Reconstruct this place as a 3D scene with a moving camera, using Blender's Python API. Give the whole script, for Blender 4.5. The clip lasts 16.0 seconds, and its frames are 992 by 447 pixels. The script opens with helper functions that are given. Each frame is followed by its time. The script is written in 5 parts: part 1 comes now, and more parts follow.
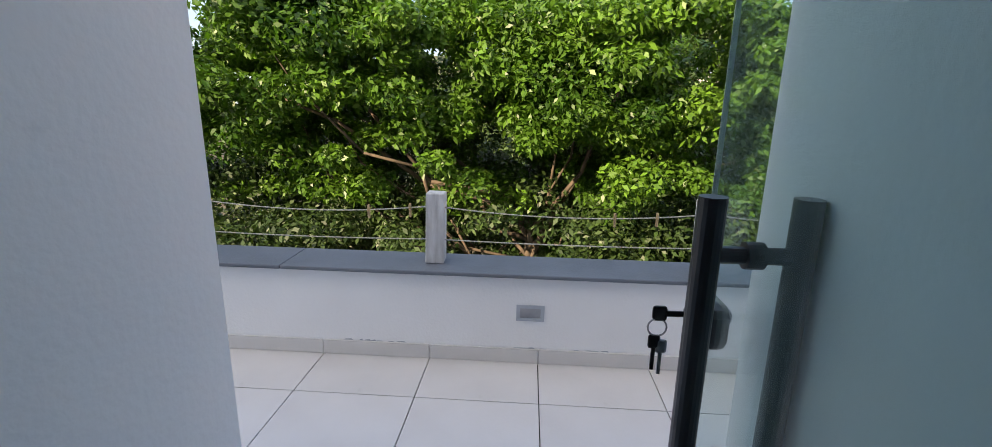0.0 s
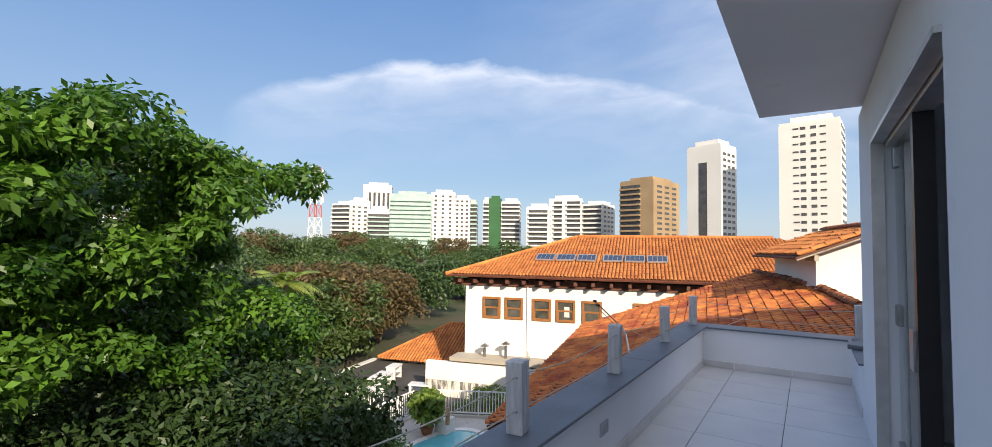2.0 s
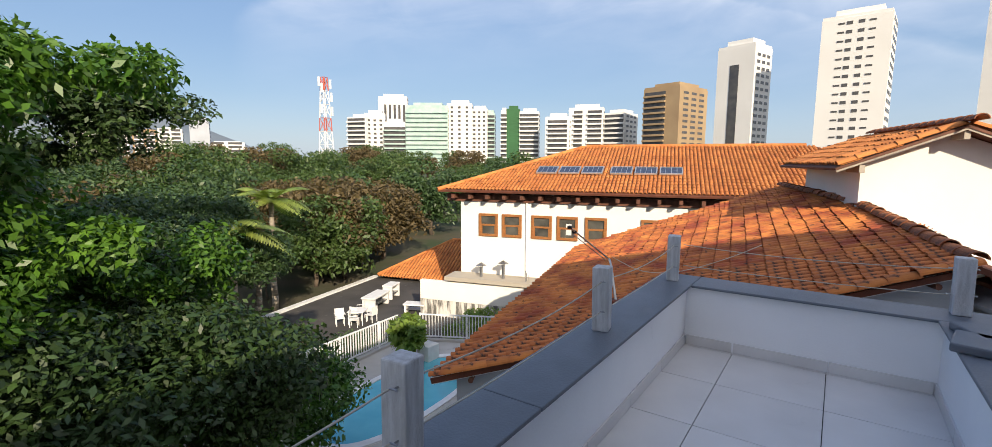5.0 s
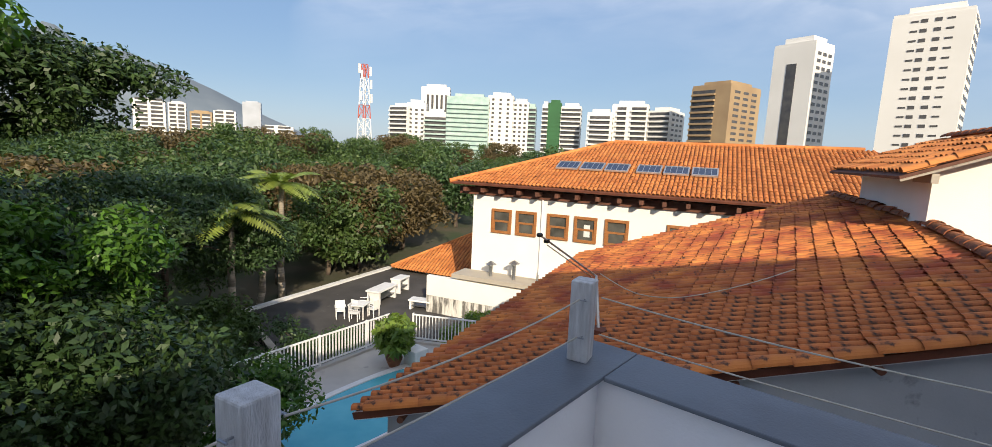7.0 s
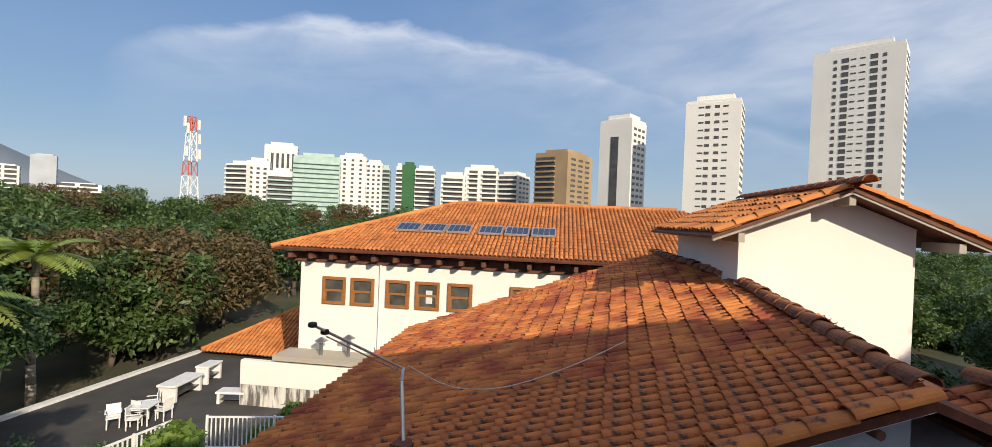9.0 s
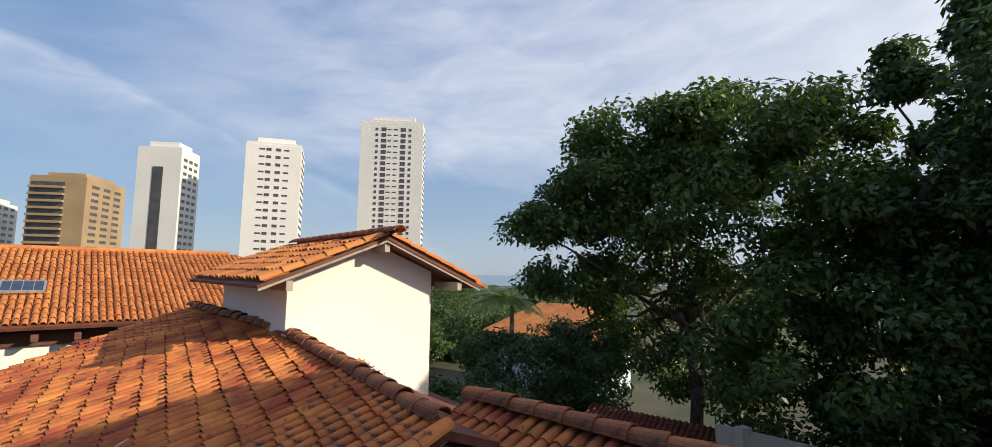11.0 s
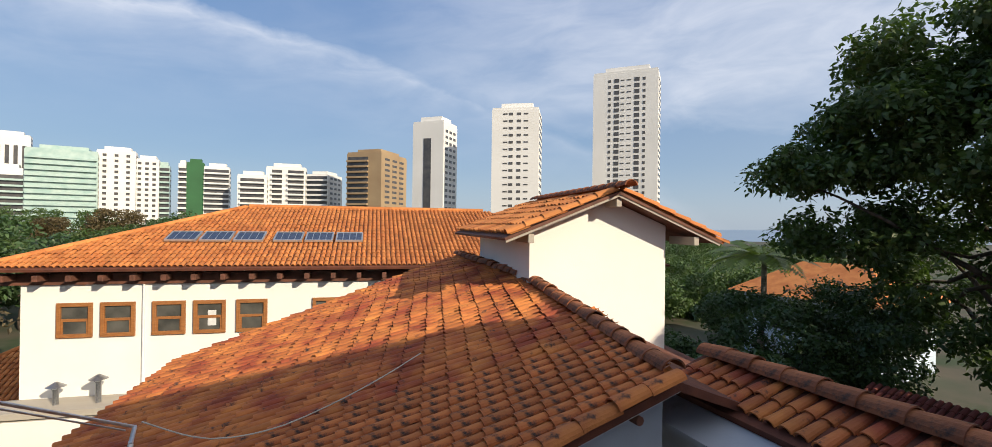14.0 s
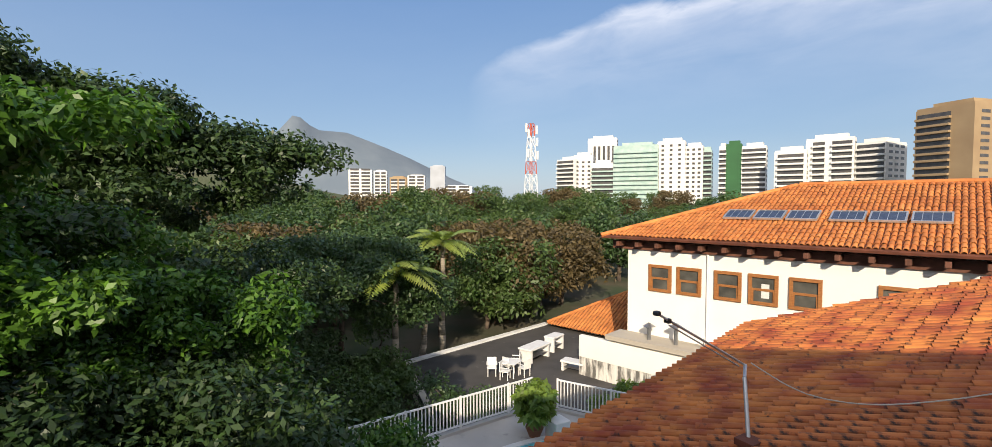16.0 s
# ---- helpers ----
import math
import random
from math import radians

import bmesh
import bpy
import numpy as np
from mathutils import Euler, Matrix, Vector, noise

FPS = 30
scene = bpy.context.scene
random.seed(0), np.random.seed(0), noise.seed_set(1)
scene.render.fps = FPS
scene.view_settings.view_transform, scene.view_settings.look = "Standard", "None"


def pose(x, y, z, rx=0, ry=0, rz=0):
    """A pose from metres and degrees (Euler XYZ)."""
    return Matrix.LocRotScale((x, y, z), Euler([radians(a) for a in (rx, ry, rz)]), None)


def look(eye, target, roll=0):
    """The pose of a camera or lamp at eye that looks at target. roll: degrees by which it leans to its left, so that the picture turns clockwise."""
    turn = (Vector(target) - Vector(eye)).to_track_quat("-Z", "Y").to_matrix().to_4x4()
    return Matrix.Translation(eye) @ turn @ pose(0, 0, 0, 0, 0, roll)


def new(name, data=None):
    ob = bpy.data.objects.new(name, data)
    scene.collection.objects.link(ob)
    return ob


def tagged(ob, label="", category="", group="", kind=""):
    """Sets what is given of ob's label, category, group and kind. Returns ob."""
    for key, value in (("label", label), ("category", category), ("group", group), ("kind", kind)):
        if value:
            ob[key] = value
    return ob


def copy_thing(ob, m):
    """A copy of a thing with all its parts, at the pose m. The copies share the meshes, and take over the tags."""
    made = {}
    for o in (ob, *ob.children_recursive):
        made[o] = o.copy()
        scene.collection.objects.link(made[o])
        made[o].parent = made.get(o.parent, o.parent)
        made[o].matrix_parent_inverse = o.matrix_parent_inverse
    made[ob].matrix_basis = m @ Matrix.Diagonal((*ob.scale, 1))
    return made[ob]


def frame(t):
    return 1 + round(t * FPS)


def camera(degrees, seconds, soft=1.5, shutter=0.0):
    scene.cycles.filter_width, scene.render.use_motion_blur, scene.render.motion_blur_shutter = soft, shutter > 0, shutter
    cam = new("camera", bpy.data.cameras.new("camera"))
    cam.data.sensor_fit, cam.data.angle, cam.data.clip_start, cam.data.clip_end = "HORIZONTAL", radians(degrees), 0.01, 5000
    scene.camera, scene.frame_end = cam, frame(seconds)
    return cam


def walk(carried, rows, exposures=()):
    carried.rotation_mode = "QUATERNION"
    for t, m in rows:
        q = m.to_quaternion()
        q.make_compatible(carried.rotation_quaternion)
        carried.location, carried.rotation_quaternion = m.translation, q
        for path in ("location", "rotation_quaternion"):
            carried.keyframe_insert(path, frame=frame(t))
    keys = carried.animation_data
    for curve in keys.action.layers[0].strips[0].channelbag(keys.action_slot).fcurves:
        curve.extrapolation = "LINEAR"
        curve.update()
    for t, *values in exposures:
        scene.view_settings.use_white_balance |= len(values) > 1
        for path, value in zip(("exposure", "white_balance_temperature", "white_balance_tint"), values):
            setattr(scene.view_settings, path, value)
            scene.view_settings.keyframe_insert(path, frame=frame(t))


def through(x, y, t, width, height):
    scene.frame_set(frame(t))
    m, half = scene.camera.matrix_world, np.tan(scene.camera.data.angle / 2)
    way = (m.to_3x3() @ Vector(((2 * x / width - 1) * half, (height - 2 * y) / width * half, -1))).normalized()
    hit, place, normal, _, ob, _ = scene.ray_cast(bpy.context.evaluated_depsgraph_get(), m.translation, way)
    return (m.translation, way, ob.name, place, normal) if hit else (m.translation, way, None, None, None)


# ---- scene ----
cam = camera(90.7, 16.0, soft=0.6)
PATH = [
    (0, (-0.891, -0.027, 1.391), (-1.012, 1.91, 0.91), 1.1),
    (0.5, (-1.019, 0.263, 1.425), (-0.936, 2.204, 0.951), 1.8),
    (0.7, (-1.011, 0.432, 1.432), (-0.877, 2.386, 1.029), 2.0),
    (1, (-0.98, 0.68, 1.453), (-0.628, 2.628, 1.174), 2.1),
    (1.5, (-0.912, 1.069, 1.478), (0.304, 2.653, 1.358), 3.1),
    (2, (-0.771, 1.208, 1.522), (0.913, 2.283, 1.623), 0.9),
    (2.5, (-0.491, 1.313, 1.564), (1.259, 2.257, 1.783), -0.4),
    (3, (-0.139, 1.454, 1.572), (1.631, 2.374, 1.717), -0.6),
    (3.5, (0.324, 1.516, 1.558), (2.108, 2.419, 1.56), -0.7),
    (4, (0.885, 1.515, 1.525), (2.611, 2.516, 1.383), -0.6),
    (4.5, (1.441, 1.484, 1.515), (3.134, 2.531, 1.318), -0.4),
    (4.7, (1.708, 1.44, 1.541), (3.371, 2.528, 1.316), -0.3),
    (6.8, (4.212, 1.463, 1.491), (5.747, 2.712, 1.202), 2.4),
    (7, (4.387, 1.471, 1.478), (5.919, 2.725, 1.194), 2.6),
    (7.5, (4.811, 1.496, 1.481), (6.381, 2.703, 1.199), 3.6),
    (8, (5.26, 1.458, 1.49), (6.858, 2.624, 1.201), 3.9),
    (8.5, (5.738, 1.652, 1.445), (7.488, 2.601, 1.257), 4.8),
    (9, (6.239, 1.65, 1.514), (8.079, 2.434, 1.501), 2.3),
    (9.5, (6.598, 1.567, 1.59), (8.488, 2.201, 1.75), 2.1),
    (10, (6.889, 1.524, 1.609), (8.875, 1.674, 1.787), 1.2),
    (10.2, (6.945, 1.518, 1.614), (8.935, 1.431, 1.804), 1.1),
    (12.3, (7.078, 1.269, 1.626), (8.579, -0.042, 1.792), 0.7),
    (12.5, (7.056, 1.274, 1.625), (8.594, 0.006, 1.783), 0.7),
    (13, (6.936, 1.267, 1.594), (8.636, 0.221, 1.717), 1.0),
    (13.5, (6.888, 1.36, 1.627), (8.827, 0.872, 1.684), 0.5),
    (14, (6.821, 1.39, 1.618), (8.82, 1.456, 1.627), 0.7),
    (14.5, (6.638, 1.487, 1.605), (8.559, 2.045, 1.578), 0.5),
    (15, (6.355, 1.561, 1.589), (8.049, 2.623, 1.541), 0.3),
    (15.5, (5.968, 1.508, 1.627), (7.337, 2.964, 1.553), -0.0),
    (16, (5.706, 1.498, 1.656), (6.731, 3.213, 1.564), -0.1),
]
walk(cam, [(t, look(e, g, r)) for t, e, g, r in PATH], [(0, 2.3, 8000, 14), (0.5, 1.75, 7600, 14), (1.0, 1.3, 6800, 13), (2, 1.4, 6700, 13), (4.7, 1.36, 6700, 13), (7, 1.26, 6600, 12), (9.5, 1.0, 6550, 12), (12.5, 1.2, 6600, 12), (14.5, 1.06, 6550, 12), (16, 1.24, 6650, 13)])

# ---- world, sun ----
world = bpy.data.worlds.new("world")
world.use_nodes = True
scene.world = world
wn, wl = world.node_tree.nodes, world.node_tree.links
SUN_EL, SUN_HEAD = 25.1, 51.1
sky = wn.new("ShaderNodeTexSky")
sky.sky_type, sky.sun_disc = "NISHITA", False
sky.sun_elevation, sky.sun_rotation = radians(SUN_EL), radians(90 - (SUN_HEAD + 180))
sky.air_density, sky.dust_density, sky.ozone_density = 1.1, 0.7, 2.2
tc, sep = wn.new("ShaderNodeTexCoord"), wn.new("ShaderNodeSeparateXYZ")
wl.new(tc.outputs["Generated"], sep.inputs[0])


def sky_math(op, a, b=0.0, c=0.0):
    nd = wn.new("ShaderNodeMath")
    nd.operation = op
    for k, v in enumerate((a, b, c)):
        if isinstance(v, (int, float)):
            nd.inputs[k].default_value = v
        else:
            wl.new(v, nd.inputs[k])
    return nd.outputs[0]


def sky_ramp(value, stops):
    nd = wn.new("ShaderNodeValToRGB")
    while len(nd.color_ramp.elements) < len(stops):
        nd.color_ramp.elements.new(0.5)
    for e, (q, v) in zip(nd.color_ramp.elements, stops):
        e.position, e.color = q, (v if isinstance(v, tuple) else (v, v, v, 1))
    wl.new(value, nd.inputs[0])
    return nd.outputs[0]


def sky_mix(fac, a, b):
    nd = wn.new("ShaderNodeMixRGB")
    for k, v in enumerate((fac, a, b)):
        if isinstance(v, (tuple, float)):
            nd.inputs[k].default_value = v
        else:
            wl.new(v, nd.inputs[k])
    return nd.outputs[0]


def sky_noise(x, y, scale, detail, rough=0.55, twist=0.5):
    cb, nd = wn.new("ShaderNodeCombineXYZ"), wn.new("ShaderNodeTexNoise")
    wl.new(x, cb.inputs[0])
    wl.new(y, cb.inputs[1])
    wl.new(cb.outputs[0], nd.inputs["Vector"])
    nd.inputs["Scale"].default_value, nd.inputs["Detail"].default_value = scale, detail
    nd.inputs["Roughness"].default_value, nd.inputs["Distortion"].default_value = rough, twist
    return nd.outputs[0]


# bearing and height in degrees; the blue pales to the horizon and towards the sun's side
bear = sky_math("MULTIPLY", sky_math("ARCTAN2", sep.outputs[1], sep.outputs[0]), 57.2958)
lift = sky_math("MULTIPLY", sky_math("ARCSINE", sep.outputs[2]), 57.2958)
blue = sky_mix(0.88, sky.outputs[0], sky_ramp(sep.outputs[2], [(0.0, (1.3, 1.72, 2.2, 1)), (0.12, (0.86, 1.36, 2.05, 1)), (0.5, (0.3, 0.8, 1.85, 1))]))
sdx, sdy, sdz = -math.cos(radians(SUN_HEAD)) * math.cos(radians(SUN_EL)), -math.sin(radians(SUN_HEAD)) * math.cos(radians(SUN_EL)), math.sin(radians(SUN_EL))
toward = sky_math("MULTIPLY_ADD", sep.outputs[0], sdx, sky_math("MULTIPLY_ADD", sep.outputs[1], sdy, sky_math("MULTIPLY", sep.outputs[2], sdz)))
side = sky_math("POWER", sky_math("MULTIPLY_ADD", toward, 0.5, 0.5), 3.0)
blue = sky_mix(side, blue, (3.7, 3.75, 3.9, 1))
# a feathered cirrus band, and a thin veil that thickens beyond it
lean = sky_math("MULTIPLY_ADD", bear, 0.1, lift)
fibre = sky_noise(sky_math("DIVIDE", bear, 14.0), sky_math("DIVIDE", lean, 4.2), 1.3, 5)
puff = sky_noise(sky_math("DIVIDE", bear, 8.0), sky_math("DIVIDE", lift, 4.0), 1.3, 6)
off = sky_math("SUBTRACT", bear, 37.0)
steep = sky_math("MULTIPLY_ADD", sky_math("GREATER_THAN", off, 0.0), 0.0046, 0.0057)
crest = sky_math("MULTIPLY_ADD", sky_math("MULTIPLY", sky_math("MULTIPLY", off, off), steep), -1.0, 20.6)
below = sky_math("ADD", sky_math("SUBTRACT", crest, lift), sky_math("MULTIPLY_ADD", puff, 3.0, -1.5))
band = sky_ramp(sky_math("MULTIPLY_ADD", below, 0.05, 0.1), [(0.07, 0.0), (0.14, 0.72), (0.2, 0.46), (0.32, 0.24), (0.5, 0.1), (0.75, 0.0)])
reach = sky_ramp(sky_math("MULTIPLY_ADD", bear, 0.01, 0.3), [(0.0, 0.0), (0.2, 0.25), (0.45, 0.8), (0.76, 1.0), (0.87, 0.6), (0.925, 0.0)])
band = sky_math("MULTIPLY", sky_math("MULTIPLY", band, reach), sky_ramp(fibre, [(0.25, 0.35), (0.6, 1.0)]))
wide = sky_ramp(sky_math("MULTIPLY_ADD", bear, 0.005, 0.5), [(0.0, 0.9), (0.4, 0.85), (0.5, 0.6), (0.58, 0.25), (0.68, 0.03), (1.0, 0.03)])
floor_ = sky_ramp(sky_math("MULTIPLY_ADD", sky_math("ADD", lift, sky_math("MULTIPLY_ADD", puff, 5.0, -2.5)), 0.02, 0.0), [(0.2, 0.0), (0.3, 0.9), (0.6, 0.7), (1.0, 0.5)])
veil = sky_math("MULTIPLY", sky_math("MULTIPLY", wide, floor_), sky_ramp(fibre, [(0.3, 0.4), (0.66, 0.9)]))
cloud = sky_math("MULTIPLY", sky_math("MAXIMUM", band, veil), 0.85)
wl.new(sky_mix(cloud, blue, (3.7, 3.85, 4.1, 1)), wn["Background"].inputs[0])
wn["Background"].inputs[1].default_value = 0.12
sun = new("sun", bpy.data.lights.new("sun", "SUN"))
sun.data.energy, sun.data.angle, sun.data.color = 2.5, radians(0.5), (1.0, 0.87, 0.66)
sa, se = radians(SUN_HEAD), radians(SUN_EL)
sun.matrix_world = look((0, 0, 60), (60 * math.cos(sa) * math.cos(se), 60 * math.sin(sa) * math.cos(se), 60 - 60 * math.sin(se)))


# ---- materials ----
def mat(name, a, b=None, scale=6.0, rough=0.7, bump=0.15, fine=60.0, metal=0.0, stain=None, stain_at=0.6, vary=0.0, stretch=(1, 1, 1), stain_scale=1.5):
    """Two colours mixed by coarse noise, fine grain in relief, stains of a third colour, and a change of value from piece to piece."""
    m = bpy.data.materials.new(name)
    m.use_nodes = True
    n, l = m.node_tree.nodes, m.node_tree.links
    p = n["Principled BSDF"]
    b = b or tuple(c * 0.82 for c in a)
    co, mpn = n.new("ShaderNodeTexCoord"), n.new("ShaderNodeMapping")
    mpn.inputs["Scale"].default_value = stretch
    l.new(co.outputs["Object"], mpn.inputs[0])
    n1, n2 = n.new("ShaderNodeTexNoise"), n.new("ShaderNodeTexNoise")
    n1.inputs["Scale"].default_value, n1.inputs["Detail"].default_value = scale, 5
    n2.inputs["Scale"].default_value, n2.inputs["Detail"].default_value = fine, 3
    l.new(mpn.outputs[0], n1.inputs["Vector"])
    l.new(mpn.outputs[0], n2.inputs["Vector"])
    r = n.new("ShaderNodeValToRGB")
    r.color_ramp.elements[0].position, r.color_ramp.elements[1].position = 0.35, 0.65
    r.color_ramp.elements[0].color, r.color_ramp.elements[1].color = (*a, 1), (*b, 1)
    l.new(n1.outputs[0], r.inputs[0])
    out = r.outputs[0]
    if stain:
        n3, r3, mx = n.new("ShaderNodeTexNoise"), n.new("ShaderNodeValToRGB"), n.new("ShaderNodeMixRGB")
        n3.inputs["Scale"].default_value, n3.inputs["Detail"].default_value, n3.inputs["Roughness"].default_value = stain_scale, 8, 0.65
        l.new(mpn.outputs[0], n3.inputs["Vector"])
        r3.color_ramp.elements[0].position, r3.color_ramp.elements[1].position = stain_at, stain_at + 0.12
        l.new(n3.outputs[0], r3.inputs[0])
        l.new(r3.outputs[0], mx.inputs[0])
        l.new(out, mx.inputs[1])
        mx.inputs[2].default_value = (*stain, 1)
        out = mx.outputs[0]
    if vary:
        oi, ge, ad, hs, mr, fr = (n.new("ShaderNode" + k) for k in ("ObjectInfo", "NewGeometry", "Math", "HueSaturation", "MapRange", "Math"))
        l.new(oi.outputs["Random"], ad.inputs[0])
        l.new(ge.outputs["Random Per Island"], ad.inputs[1])
        fr.operation = "FRACT"
        l.new(ad.outputs[0], fr.inputs[0])
        mr.inputs["To Min"].default_value, mr.inputs["To Max"].default_value = 1 - vary, 1 + vary
        l.new(fr.outputs[0], mr.inputs["Value"])
        l.new(mr.outputs[0], hs.inputs["Value"])
        l.new(out, hs.inputs["Color"])
        out = hs.outputs[0]
    l.new(out, p.inputs["Base Color"])
    p.inputs["Roughness"].default_value, p.inputs["Metallic"].default_value = rough, metal
    if bump:
        bn = n.new("ShaderNodeBump")
        bn.inputs["Strength"].default_value, bn.inputs["Distance"].default_value = bump, 0.01
        l.new(n2.outputs[0], bn.inputs["Height"])
        l.new(bn.outputs[0], p.inputs["Normal"])
    return m


def leaf_mat(name, a, b, gloss=0.45, through=0.3):
    m = mat(name, a, b, scale=0.6, rough=gloss, bump=0, vary=0.35)
    n, l = m.node_tree.nodes, m.node_tree.links
    p, tr, mx = n["Principled BSDF"], n.new("ShaderNodeBsdfTranslucent"), n.new("ShaderNodeMixShader")
    tr.inputs[0].default_value = (a[0] * 1.8, a[1] * 1.7, a[2] * 0.8, 1)
    mx.inputs[0].default_value = through
    l.new(p.outputs[0], mx.inputs[1])
    l.new(tr.outputs[0], mx.inputs[2])
    l.new(mx.outputs[0], n["Material Output"].inputs[0])
    return m


def glass_mat(name, tint, rough=0.0, frost=0.0):
    m = bpy.data.materials.new(name)
    m.use_nodes = True
    n, l = m.node_tree.nodes, m.node_tree.links
    gl, tr, mx, lw, fr = n.new("ShaderNodeBsdfGlossy"), n.new("ShaderNodeBsdfTransparent"), n.new("ShaderNodeMixShader"), n.new("ShaderNodeLayerWeight"), n.new("ShaderNodeMath")
    gl.inputs["Roughness"].default_value = rough
    tr.inputs[0].default_value = (*tint, 1)
    lw.inputs[0].default_value = 0.5
    fr.operation = "POWER"
    fr.inputs[1].default_value = 5.0 if frost else 2.6
    l.new(lw.outputs["Facing"], fr.inputs[0])
    l.new(fr.outputs[0], mx.inputs[0])
    l.new(tr.outputs[0], mx.inputs[1])
    l.new(gl.outputs[0], mx.inputs[2])
    out = mx.outputs[0]
    if frost:
        df, m2, ns, rr = n.new("ShaderNodeBsdfDiffuse"), n.new("ShaderNodeMixShader"), n.new("ShaderNodeTexNoise"), n.new("ShaderNodeMapRange")
        df.inputs[0].default_value = (0.36, 0.5, 0.52, 1)
        ns.inputs["Scale"].default_value, ns.inputs["Detail"].default_value = 9, 6
        rr.inputs["To Min"].default_value, rr.inputs["To Max"].default_value = frost * 0.7, frost * 1.3
        l.new(ns.outputs[0], rr.inputs["Value"])
        l.new(rr.outputs[0], m2.inputs[0])
        l.new(out, m2.inputs[1])
        l.new(df.outputs[0], m2.inputs[2])
        out = m2.outputs[0]
    l.new(out, n["Material Output"].inputs[0])
    return m


